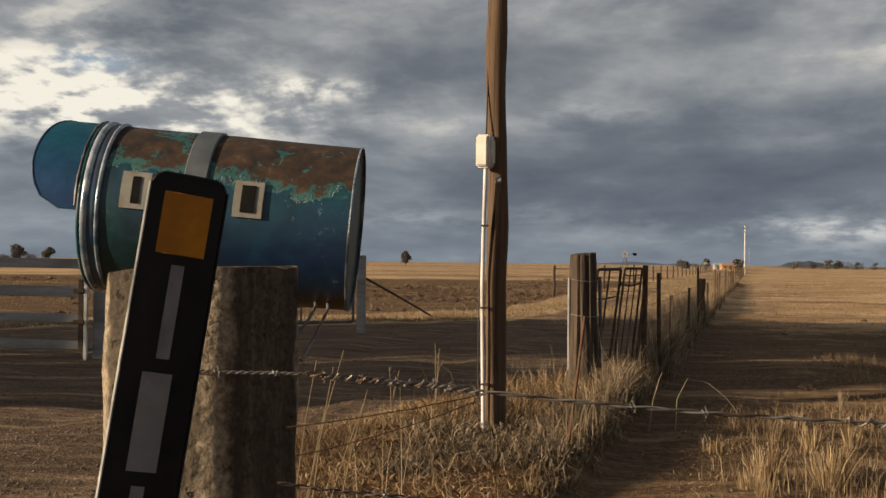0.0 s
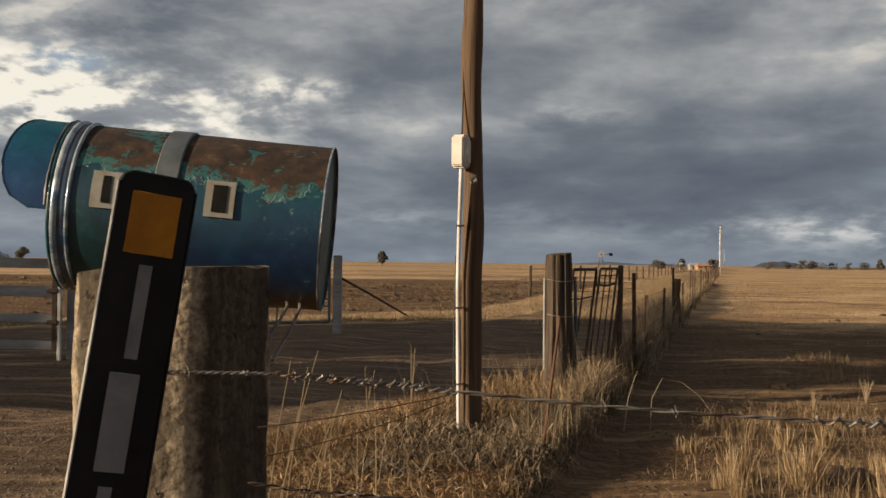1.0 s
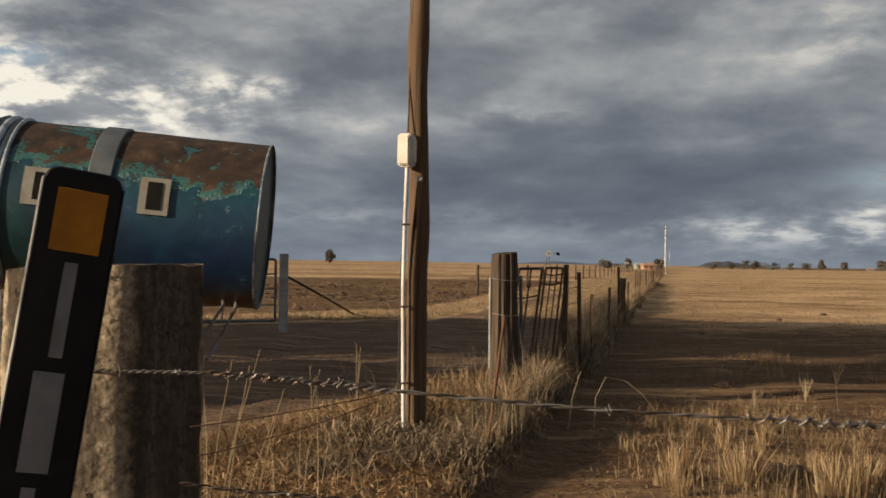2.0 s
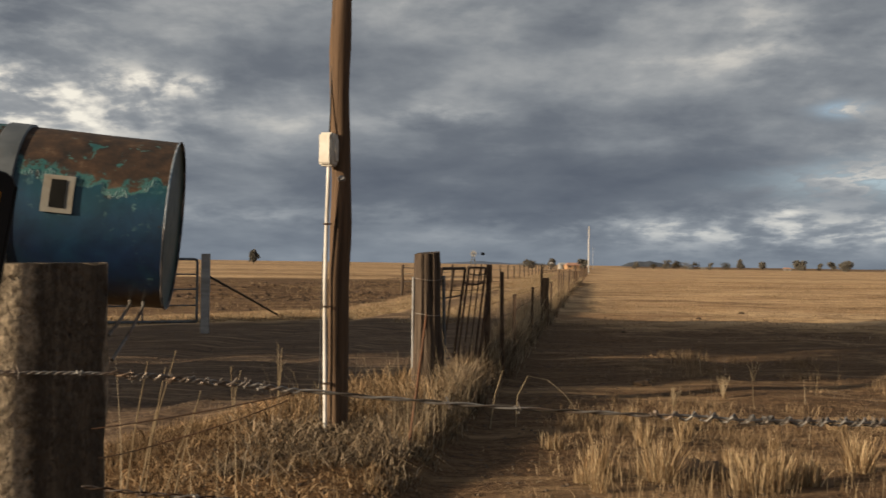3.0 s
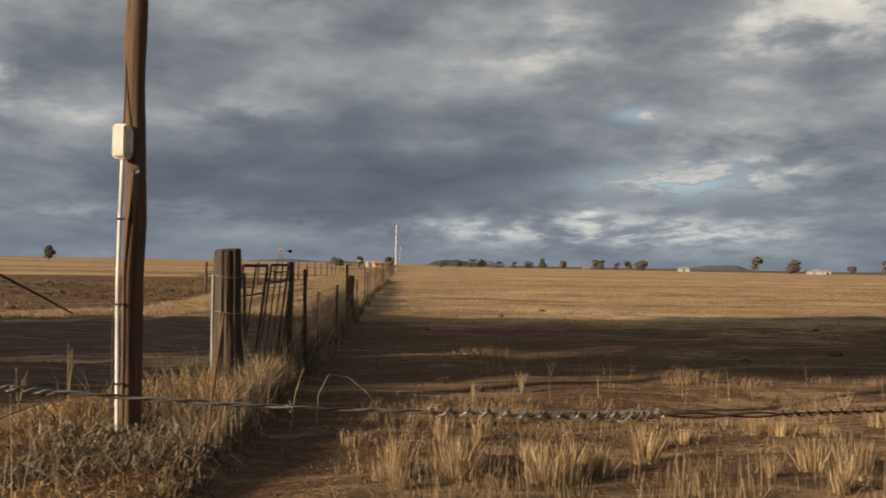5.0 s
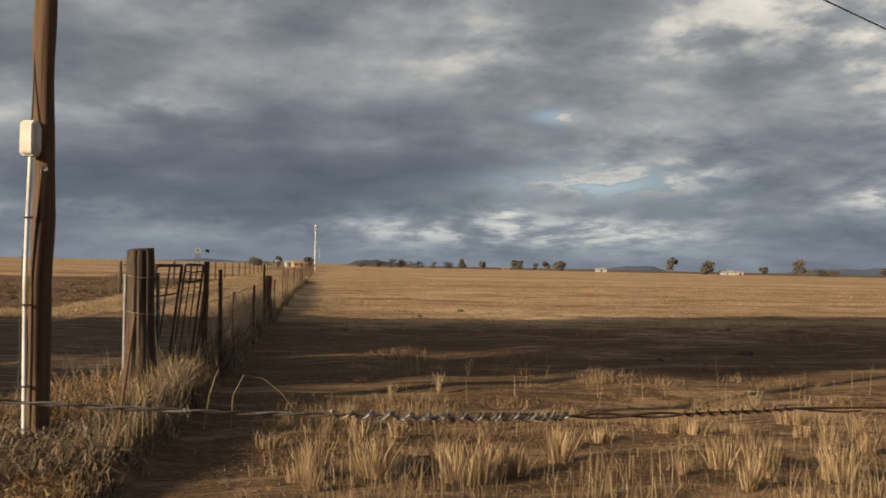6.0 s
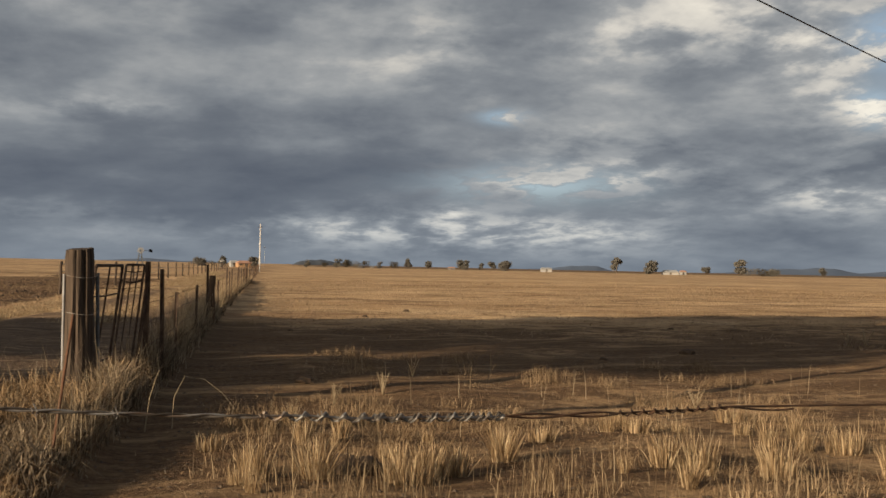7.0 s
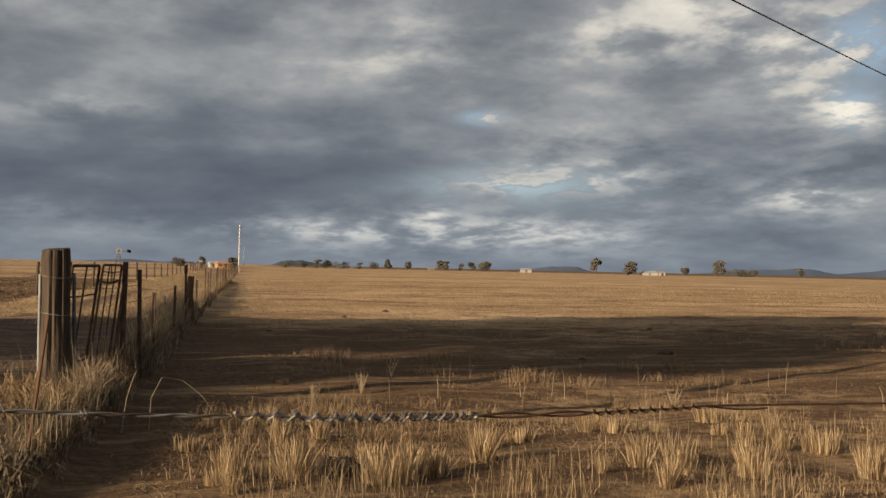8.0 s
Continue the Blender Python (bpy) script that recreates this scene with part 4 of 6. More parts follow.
loose_wire(sagged((-0.195, 1.53, 1.040), (0.045, 1.549, 1.112), 8, 0.006, 0.0008, 12), "thin rusty slack wire below the barbed wire")


# ---- gate posts and gates ----
def strainer_post():
    ob = new("gate_post")
    ob.matrix_world = pose(1.30, 10.5, 0, 0, -0.9, 0)
    bm = nbm()
    n, m = 40, 64
    rings = []
    for k in range(n + 1):
        z = -0.1 + 1.49 * k / n
        ring = []
        for j in range(m):
            q = 2 * math.pi * j / m
            cleft = 0.038 * math.exp(-((q - 4.95) / 0.16) ** 2) * smooth_step(0.55, 1.05, z) + 0.016 * math.exp(-((q - 4.3) / 0.09) ** 2) * smooth_step(0.1, 0.6, z)
            r = 0.121 + 0.010 * math.sin(2 * q + 0.6) + 0.006 * noise.noise((math.cos(q) * 3, math.sin(q) * 3, z * 0.8)) - cleft + 0.006 * noise.noise((math.cos(q) * 9, math.sin(q) * 9, z * 2))
            r *= (1 - 0.05 * smooth_step(1.28, 1.39, z)) * (1.22 - 0.26 * smooth_step(0.0, 1.0, z))
            top = 0.012 * math.sin(q + 1) + 0.012 * noise.noise((math.cos(q) * 2, math.sin(q) * 2, 5)) if k == n else 0
            ring.append(bm.verts.new((r * math.cos(q), r * math.sin(q), z + top)))
        rings.append(ring)
    for r0, r1 in zip(rings, rings[1:]):
        for j in range(m):
            bm.faces.new((r0[j], r0[(j + 1) % m], r1[(j + 1) % m], r1[j]))
    bm.faces.new(rings[-1])
    part("log", bm, M_GREYWOOD, ob, "grey split hardwood log")
    bm = nbm()
    tube(bm, [(-0.140, -0.03, 0.34), (-0.138, -0.03, 0.7), (-0.132, -0.03, 1.17)], 0.0125, 12)
    part("pipe", bm, M_BOARD, ob, "pale upright pipe")
    bm = nbm()
    tube(bm, [(0.166, 0.05, 0), (0.162, 0.05, 0.6), (0.156, 0.05, 1.18)], 0.016, 10)
    part("hinge_pipe", bm, M_STRAP, ob, "grey steel hinge pipe")
    for z in (1.15, 0.83):
        bm = nbm()
        tube(bm, [(0.138 * math.cos(q) * 1.06 + 0.005, 0.138 * math.sin(q), z + 0.012 * math.sin(q * 2 + z)) for q in (2 * math.pi * k / 24 for k in range(25))], 0.003, 6)
        part("wire_loop", bm, M_WIRE, ob)
    return tagged(ob, "thick grey weathered hardwood gate post with pale pipe, in dry grass", "gate post")


strainer_post()


def pipe_gate(a, b, low, high, uprights, rails, mat, label, lean=(0, 0), radius=0.019, drop=0.05):
    ob = new("farm_gate")
    a, b = Vector((*a, 0)), Vector((*b, 0))
    ln = Vector((lean[0], lean[1], 0))

    def at(f, z):
        return a.lerp(b, f) + Vector((0, 0, z)) - ln * (high - z)

    c = min(drop / (b - a).length, 0.12)
    bm = nbm()
    loop = [at(0, low), at(0, high - drop), at(c * 0.3, high - 0.3 * drop), at(c, high), at(0.5, high), at(1 - c, high), at(1 - c * 0.3, high - 0.3 * drop), at(1, high - drop), at(1, low), at(0.5, low), at(0, low)]
    tube(bm, loop, radius, 10)
    part("frame", bm, mat, ob)
    for k in range(uprights):
        f = (k + 1) / (uprights + 1)
        bm = nbm()
        tube(bm, [at(f, low), at(f, high)], radius * 0.6, 8)
        part("upright", bm, mat, ob)
    for z in rails:
        bm = nbm()
        tube(bm, [at(0, z), at(0.5, z - 0.01), at(1, z)], radius * 0.55, 8)
        part("rail", bm, mat, ob)
    return tagged(ob, label, "gate", "farm gates")


pipe_gate((1.466, 10.9), (1.89, 12.2), 0.30, 1.245, 1, (0.96,), M_RUST, "rusty pipe farm gate standing open beside the drive", (0.12, 0.0), 0.015)
pipe_gate((1.86, 11.75), (2.07, 11.95), 0.15, 1.255, 2, (1.19,), M_RUST, "narrow old rusty pipe gate leaning against the fence", (0.13, 0.1), 0.0115, 0.018)


def gate_chain():
    bm = nbm()
    pts = sagged((1.871, 12.17, 1.10), (2.05, 11.93, 1.11), 10, 0.03)
    tube(bm, pts, [0.009 + 0.004 * (k % 2) for k in range(11)], 8)
    return tagged(part("chain", bm, M_RUST), "rusty chain slung between the two pipe gates", "chain")


gate_chain()


def picket(x, y, top, lean=0.0, wide=0.03):
    ob = new("fence_post")
    bm = nbm()
    # three-finned steel picket
    for q in (0.5, 2.6, 4.7):
        m = Matrix.Rotation(q, 4, "Z")
        box(bm, 0, wide, -0.003, 0.003, -0.1, 1.0, 0, m)
    me_ob = part("picket", bm, M_RUST, ob, smooth=False)
    me_ob.scale = (1, 1, top)
    ob.matrix_world = pose(x, y, 0, 0, lean, (x * 97) % 60)
    return tagged(ob, "rusty steel picket in a wire fence with dry grass round it", "fence post", "drive fence posts")


def timber_post(x, y, top, r, group, label, lean=0.0, mat=None):
    bm = nbm()
    n = 8
    tube(bm, [(0.01 * math.sin(k + x), 0.01 * math.cos(k * 1.3), -0.1 + (top + 0.1) * k / n) for k in range(n + 1)], [r * (1.08 - 0.12 * k / n + 0.04 * math.sin(k * 2.1 + x)) for k in range(n + 1)], 12)
    ob = part("fence_post", bm, mat or M_GREYWOOD)
    ob.matrix_world = pose(x, y, 0, 0, lean, 0)
    return tagged(ob, label, "fence post", group)


random.seed(12)
fence_ys = [(12.64, 1.21), (14.37, 0.92), (18.4, 0.93), (21.9, 1.25), (26.5, 0.9), (31.9, 1.17), (34.5, 1.05)]
yy = 37.5
while yy < 165:
    fence_ys.append((yy, random.uniform(1.02, 1.2)))
    yy += 4.2
for yk, top in fence_ys:
    picket(float(fence_x(yk)) + random.uniform(-0.04, 0.04) * (yk > 35), yk, top, random.uniform(-2.5, 2.5), 0.024 if yk > 12.5 else 0.030)
picket(2.11, 12.03, 1.29, 0.8, 0.034)
picket(1.93, 11.6, 1.02, 6.0, 0.02)
for yk in (23.5, 60.0, 104.0, 150.0):
    timber_post(float(fence_x(yk)), yk, 1.02, 0.068, "drive fence posts", "grey brown timber post in a wire fence beside the drive", 0, M_SPLINT)


def fence_wire(a, b, posts, sag, r, label, mat=M_RUSTWIRE):
    bm = nbm()
    pts = []
    for k in range(posts):
        p, q = Vector(a).lerp(Vector(b), k / posts), Vector(a).lerp(Vector(b), (k + 1) / posts)
        pts += sagged(p, q, 4, sag)[:-1]
    pts.append(Vector(b))
    tube(bm, pts, r, 5)
    return tagged(part("fence_wire", bm, mat), label, "wire", "fence wires")


for z in (0.28, 0.5, 0.72, 0.9):
    fence_wire((float(fence_x(11.2)), 11.2, z), (float(fence_x(165)), 165, z), 34, 0.015, 0.003, "thin rusty fence wire strung along the steel pickets")
for z in (0.45, 1.05):
    fence_wire((1.41, 10.55, z), (float(fence_x(12.3)), 12.3, z), 1, 0.02, 0.003, "thin rusty fence wire tied to the gate post")

# fence on the far side of the drive
random.seed(5)
for k in range(24):
    y = 44.3 + 7.5 * k
    timber_post(-7.6 + 0.268 * y, y, 1.2 + random.uniform(-0.06, 0.06), 0.055, "far side fence posts", "thin dark timber post in the far drive fence", random.uniform(-2, 2))
for z in (0.55, 0.85, 1.1):
    fence_wire((4.28, 44.3, z), (-7.6 + 0.268 * 217, 217, z), 23, 0.02, 0.012, "pale fence wire along the far side of the drive", M_WIRE)


def leaning_rod():
    bm = nbm()
    tube(bm, [(0.772, 7.23, -0.06), (0.822, 7.23, 0.35), (0.895, 7.23, 0.97)], [0.011, 0.010, 0.009], 8)
    return tagged(part("steel_rod", bm, M_REDRUST), "thin rusty steel rod leaning in the verge grass", "rod")


leaning_rod()


# ---- board fence and pale post across the yard ----
def board_fence():
    ob = new("board_fence")
    for z0, z1 in ((1.16, 1.285), (0.80, 0.935), (0.47, 0.585), (0.13, 0.245)):
        bm = nbm()
        m = pose(-4.62, 14.7, 0, 0, 0.4, -3)
        box(bm, -6.0, 0, -0.018, 0.018, z0, z1, 0.005, m)
        part("rail", bm, M_BOARD, ob)
    for x in (-6.9, -9.2):
        bm = nbm()
        box(bm, x - 0.06, x + 0.06, 14.72, 14.84, -0.1, 1.3, 0.01)
        part("post", bm, M_BOARD, ob)
    bm = nbm()
    box(bm, -4.64, -4.575, 14.66, 14.74, 0.1, 1.02, 0.006)
    stile = part("end_stile", bm, M_RUST, ob, "dark steel end stile")
    for z in (0.85, 0.45):
        bm = nbm()
        box(bm, -4.70, -4.56, 14.64, 14.76, z, z + 0.06, 0.01)
        part("latch", bm, M_RUST, stile)
    bm = nbm()
    box(bm, -4.57, -4.525, 14.66, 14.71, -0.1, 1.05, 0.006)
    part("white_upright", bm, M_WHITE, ob, "narrow white painted upright")
    bm = nbm()
    box(bm, -4.50, -4.33, 14.82, 15.0, -0.1, 1.12, 0.015)
    part("end_post", bm, M_BOARD, ob)
    return tagged(ob, "grey painted four rail board fence at the edge of the yard", "fence")


board_fence()


def pale_post():
    ob = new("gate_stop_post")
    bm = nbm()
    box(bm, -0.075, 0.075, -0.075, 0.075, -0.1, 1.40, 0.012)
    ob2 = part("post", bm, M_BOARD, ob, "pale grey square post")
    bm = nbm()
    tube(bm, [(0.06, 0.06, 1.0), (0.65, 3.5, 0.5), (1.25, 7.0, -0.03)], 0.022, 8)
    part("stay", bm, M_GREYWOOD, ob, "dark diagonal timber stay")
    ob.matrix_world = pose(-1.44, 20.4, 0)
    return tagged(ob, "pale grey square gate post with a dark diagonal stay", "gate post")


pale_post()
pipe_gate((-1.58, 20.35), (-4.2, 19.3), 0.22, 1.30, 2, (0.5, 0.78, 1.04), M_STRAP, "grey steel pipe gate hung on a pale post", (0, 0), 0.024)
timber_post(35.6, 29.26, 6.85, 0.12, "overhead line poles", "plain timber pole carrying the end of the overhead cable", 0, M_POLE)

# ---- trees ----
def leaf_cloud(blobs, count, size, seed, mat, name, parent):
    """A crown of small leaf clumps, thick in each blob and ragged at its edge."""
    rng = np.random.default_rng(seed)
    vol = np.array([b[3] * b[4] * b[5] for b in blobs])
    pick = rng.choice(len(blobs), count, p=vol / vol.sum())
    bl = np.array(blobs)[pick]
    d = rng.normal(size=(count, 3))
    d /= np.linalg.norm(d, axis=1)[:, None]
    rad = rng.uniform(0.25, 1.0, count) ** 0.5 * (1 + 0.18 * rng.normal(size=count))
    c = bl[:, :3] + d * rad[:, None] * bl[:, 3:6]
    u = rng.normal(size=(count, 3))
    u /= np.linalg.norm(u, axis=1)[:, None]
    w = np.cross(u, rng.normal(size=(count, 3)))
    w /= np.linalg.norm(w, axis=1)[:, None]
    s = size * rng.uniform(0.5, 1.3, count)[:, None]
    v = np.stack([c - u * s, c + w * s * 0.55, c + u * s, c - w * s * 0.55], 1).reshape(-1, 3)
    me = bpy.data.meshes.new(name)
    me.from_pydata(v.tolist(), [], np.arange(4 * count).reshape(-1, 4).tolist())
    me.materials.append(mat)
    ob = new(name, me)
    ob.parent = parent
    return ob


def tree(x, y, h, width, seed, label, leaf=None, count=700, bare=0.16, group="far trees", size=None, full=1.35):
    rng = random.Random(seed)
    ob = new("tree")
    ob.matrix_world = pose(x, y, float(height(np.array(x), np.array(y))) - 0.05)
    bm = nbm()
    fork = h * bare
    tube(bm, [(0, 0, -0.2), (rng.uniform(-.02, .02) * h, 0, fork * 0.5), (rng.uniform(-.03, .03) * h, 0, fork), (rng.uniform(-.05, .05) * h, 0, h * 0.7)], [h * 0.032, h * 0.026, h * 0.022, h * 0.008], 7)
    blobs = []
    n = 6
    for k in range(n):
        a = 2 * math.pi * k / n + rng.uniform(-0.4, 0.4)
        rr = width * 0.5 * rng.uniform(0.25, 0.72)
        z = h * rng.uniform(bare + 0.18, 0.86)
        p = (rr * math.cos(a), rr * math.sin(a), z)
        tube(bm, [(0, 0, fork * rng.uniform(0.8, 1.2)), (p[0] * 0.5, p[1] * 0.5, (fork + z) * 0.52), p], [h * 0.015, h * 0.010, h * 0.004], 6)
        s = width * rng.uniform(0.17, 0.27) * full
        blobs.append((*p, s, s, s * rng.uniform(0.6, 0.95)))
    blobs.append((rng.uniform(-.1, .1) * width, 0, h * 0.84, width * 0.24, width * 0.24, h * 0.14))
    part("trunk", bm, M_BARK, ob)
    leaf_cloud(blobs, count, size or h * 0.042, seed, leaf or M_LEAF, "crown", ob)
    return tagged(ob, label, "tree", group)


GUM = "lone dark gum tree standing on the distant plain"
# slope across, distance, height, width
for k, (s, d, h, w) in enumerate([(-0.369, 420, 5.2, 5.2), (-0.343, 430, 5.2, 4.8), (-0.0325, 380, 5.0, 3.4), (0.2095, 420, 2.8, 4.8), (0.229, 380, 3.5, 2.8),
                                  (0.257, 330, 3.1, 2.8), (0.4035, 520, 5.2, 3.4), (0.4235, 560, 4.2, 3.6), (0.461, 520, 5.0, 6.0), (0.4795, 520, 3.6, 2.4),
                                  (0.4915, 540, 4.4, 4.0), (0.5055, 500, 5.2, 6.4), (0.632, 420, 7.2, 4.4), (0.6735, 430, 6.4, 5.0), (0.7875, 430, 7.8, 5.2),
                                  (0.742, 520, 4.4, 4.4), (0.83, 500, 3.6, 7.0), (0.899, 620, 6.4, 5.4)]):
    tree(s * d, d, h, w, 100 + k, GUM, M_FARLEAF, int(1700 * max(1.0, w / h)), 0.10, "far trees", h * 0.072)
for k, (s, d, h, w) in enumerate([(0.305, 430, 3.2, 3.4), (0.322, 470, 2.4, 2.8), (0.334, 450, 3.9, 4.0), (0.3425, 430, 3.7, 4.2), (0.352, 500, 2.8, 7.0), (0.3605, 500, 3.0, 5.0),
                                  (0.375, 480, 3.2, 3.2), (0.389, 520, 3.6, 6.0), (0.80, 460, 3.8, 9.0), (0.815, 460, 4.0, 9.0), (0.203, 500, 1.6, 6.0), (0.220, 500, 1.8, 5.0), (-0.358, 420, 2.6, 5.0), (-0.382, 420, 2.4, 5.0)]):
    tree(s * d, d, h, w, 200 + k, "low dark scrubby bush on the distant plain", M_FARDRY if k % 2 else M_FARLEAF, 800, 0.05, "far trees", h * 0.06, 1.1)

# unseen tall trees, added beyond the view's sides to shade yard and paddock
for k, (x, c, h, w, bare) in enumerate([(-34, 13.9, 15.5, 8.5, 0.12), (-30, 17.0, 15.5, 8.5, 0.12), (-27, 21.0, 10.5, 8.0, 0.12), (-38, 23.2, 12, 7.5, 0.12), (-37, 11.6, 15.0, 5.4, 0.635)]):
    tree(x, c + 0.362 * x, h, w, 300 + k, "unseen tall gum tree added to shade yard and paddock", M_LEAF, 1900 if k < 2 else 1500, bare, "roadside trees", 0.5, 0.9)


# ---- far buildings, windmill, poles, hills ----
def house(x, y, w, d, hw, hr, wall, roof, label, windows=2, rz=0.0, name="farmhouse"):
    ob = new(name)
    ob.matrix_world = pose(x, y, 0, 0, 0, rz) @ Matrix.Diagonal((0.75, 0.75, 0.62, 1))
    bm = nbm()
    box(bm, -w / 2, w / 2, -d / 2, d / 2, -0.2, hw, 0.03)
    part("wall", bm, wall, ob)
    bm = nbm()
    e = 0.35
    a = [bm.verts.new(p) for p in ((-w / 2 - e, -d / 2 - e, hw - 0.1), (w / 2 + e, -d / 2 - e, hw - 0.1), (w / 2 + e, d / 2 + e, hw - 0.1), (-w / 2 - e, d / 2 + e, hw - 0.1))]
    r = [bm.verts.new(p) for p in ((-w / 2 + w * 0.12, 0, hr), (w / 2 - w * 0.12, 0, hr))]
    for f in ((a[0], a[1], r[1], r[0]), (a[2], a[3], r[0], r[1]), (a[1], a[2], r[1]), (a[3], a[0], r[0]), (a[3], a[2], a[1], a[0])):
        bm.faces.new(f)
    part("roof", bm, roof, ob, smooth=False)
    for k in range(windows):
        bm = nbm()
        cx = -w / 2 + w * (k + 0.5) / windows
        box(bm, cx - 0.6, cx + 0.6, -d / 2 - 0.05, -d / 2 + 0.02, 0.9, hw - 0.5, 0.02)
        part("window", bm, M_GLASSY, ob)
    bm = nbm()
    box(bm, -0.45, 0.45, -d / 2 - 0.06, -d / 2 + 0.02, 0, min(2.0, hw - 0.2), 0.02)
    part("door", bm, M_BARK, ob)
    return tagged(ob, label, "house", "far buildings")


house(0.2485 * 340, 340, 6.5, 5, 2.0, 3.2, M_REDWALL, M_TIN, "low ochre farmhouse with reddish iron roof on the plain", 3)
house(0.2385 * 350, 350, 3.0, 3, 2.2, 3.2, M_PALEWALL, M_PALEWALL, "small pale shed beside the far farmhouse", 1, name="shed")
house(0.5506 * 470, 470, 6.5, 4, 2.3, 3.4, M_PALEWALL, M_PALEWALL, "small white cottage far across the paddock", 1, -20, "cottage")
house(0.448 * 560, 560, 5.0, 4, 1.6, 2.5, M_GREYSHED, M_TIN, "pale shed with reddish roof among distant trees", 1, -20, "shed")
house(0.697 * 430, 430, 9.5, 5, 1.9, 3.4, M_PALEWALL, M_PALEWALL, "long pale iron shed on the distant plain", 0, -25, "shed")
house(0.713 * 440, 440, 3.5, 4, 2.4, 3.4, M_PALEWALL, M_TIN, "small pale hut beside a long shed", 1, -25, "hut")
for s, d in ((0.3575, 520), (0.368, 530), (0.356, 500)):
    house(s * d, d, 2.6, 3, 1.4, 1.9, M_GREYSHED, M_GREYSHED, "pale low shed among distant scrub", 1, -20, "shed")
house(0.228 * 300, 300, 0.9, 0.9, 2.8, 3.3, M_PALEWALL, M_PALEWALL, "narrow white tank tower near the drive", 1, 0, "tank_tower")


def windmill(x, y, h, wheel):
    ob = new("windmill")
    ob.matrix_world = pose(x, y, 0)
    bm = nbm()
    for sx_, sy_ in ((-1, -1), (1, -1), (1, 1), (-1, 1)):
        tube(bm, [(sx_ * 0.8, sy_ * 0.8, 0), (sx_ * 0.12, sy_ * 0.12, h)], 0.07, 5)
    for z in (0.3, 0.6):
        q = 0.8 - 0.68 * z
        tube(bm, [(-q, -q, z * h), (q, -q, z * h), (q, q, z * h), (-q, q, z * h), (-q, -q, z * h)], 0.045, 4)
    part("tower", bm, M_STRAP, ob)
    for k in range(12):
        bm = nbm()
        m = pose(0, -0.35, h, 0, 30 * k, 0)
        box(bm, -0.11, 0.11, -0.015, 0.015, wheel * 0.25, wheel, 0, m)
        part("blade", bm, M_PALEWALL, ob)
    bm = nbm()
    tube(bm, [(0, -0.4, h), (0.9, 0.5, h), (2.1, 1.4, h)], 0.05, 5)
    box(bm, -0.7, 0.7, -0.02, 0.02, -0.36, 0.36, 0.015, pose(2.9, 2.0, h, 0, 8, 37))
    part("tail", bm, M_INK, ob)
    return tagged(ob, "pale metal windmill with dark tail on the plain", "windmill")


windmill(0.158 * 300, 300, 3.9, 0.85)


def far_pole(x, y, h, r=0.16):
    ob = new("power_pole")
    ob.matrix_world = pose(x, y, 0)
    bm = nbm()
    tube(bm, [(0, 0, -0.2), (0, 0, h)], [r * 0.8, r * 0.55], 8)
    part("shaft", bm, M_PVC, ob)
    bm = nbm()
    box(bm, -0.3, 0.3, -0.05, 0.05, h - 0.5, h - 0.42, 0.01)
    part("crossarm", bm, M_GREYWOOD, ob)
    return tagged(ob, "slender pale power pole beside the far drive", "power pole", "far power poles")


far_pole(0.2622 * 170, 170, 7.2, 0.14)
far_pole(0.2660 * 330, 330, 6.4, 0.05)


def ridge(name, s0, s1, dist, top, mat, label, seed, peak=0.5):
    """A hill with a rounded top, wide and deep, far beyond the plain."""
    bm = nbm()
    nx, ny = 60, 6
    rng = random.Random(seed)
    ph = [rng.uniform(0, 6.28) for _ in range(4)]
    grid = []
    for j in range(ny + 1):
        row = []
        for i in range(nx + 1):
            f = i / nx
            s = s0 + (s1 - s0) * f
            env = min(1, f / peak if f < peak else (1 - f) / (1 - peak))
            env = env * env * (3 - 2 * env)
            shape = env * (1 + 0.16 * math.sin(9 * f + ph[0]) + 0.10 * math.sin(21 * f + ph[1]) + 0.04 * math.sin(55 * f + ph[2]))
            depth = math.sin(math.pi * j / ny)
            y = dist * (1 + 0.15 * j / ny)
            row.append(bm.verts.new((s * y, y, -3 + (top + 3) * shape * depth)))
        grid.append(row)
    for g0, g1 in zip(grid, grid[1:]):
        for i in range(nx):
            bm.faces.new((g0[i], g0[i + 1], g1[i + 1], g1[i]))
    return tagged(part(name, bm, mat), label, "hill", kind="structure")


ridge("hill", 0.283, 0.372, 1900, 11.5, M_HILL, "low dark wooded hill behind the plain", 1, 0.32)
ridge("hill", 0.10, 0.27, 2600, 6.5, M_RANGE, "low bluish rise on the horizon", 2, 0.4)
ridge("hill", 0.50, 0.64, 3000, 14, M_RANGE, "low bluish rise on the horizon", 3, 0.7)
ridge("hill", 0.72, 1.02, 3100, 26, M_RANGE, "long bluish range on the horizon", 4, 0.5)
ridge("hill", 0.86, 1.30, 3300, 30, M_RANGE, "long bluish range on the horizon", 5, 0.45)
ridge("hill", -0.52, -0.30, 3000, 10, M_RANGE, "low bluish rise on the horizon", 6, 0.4)

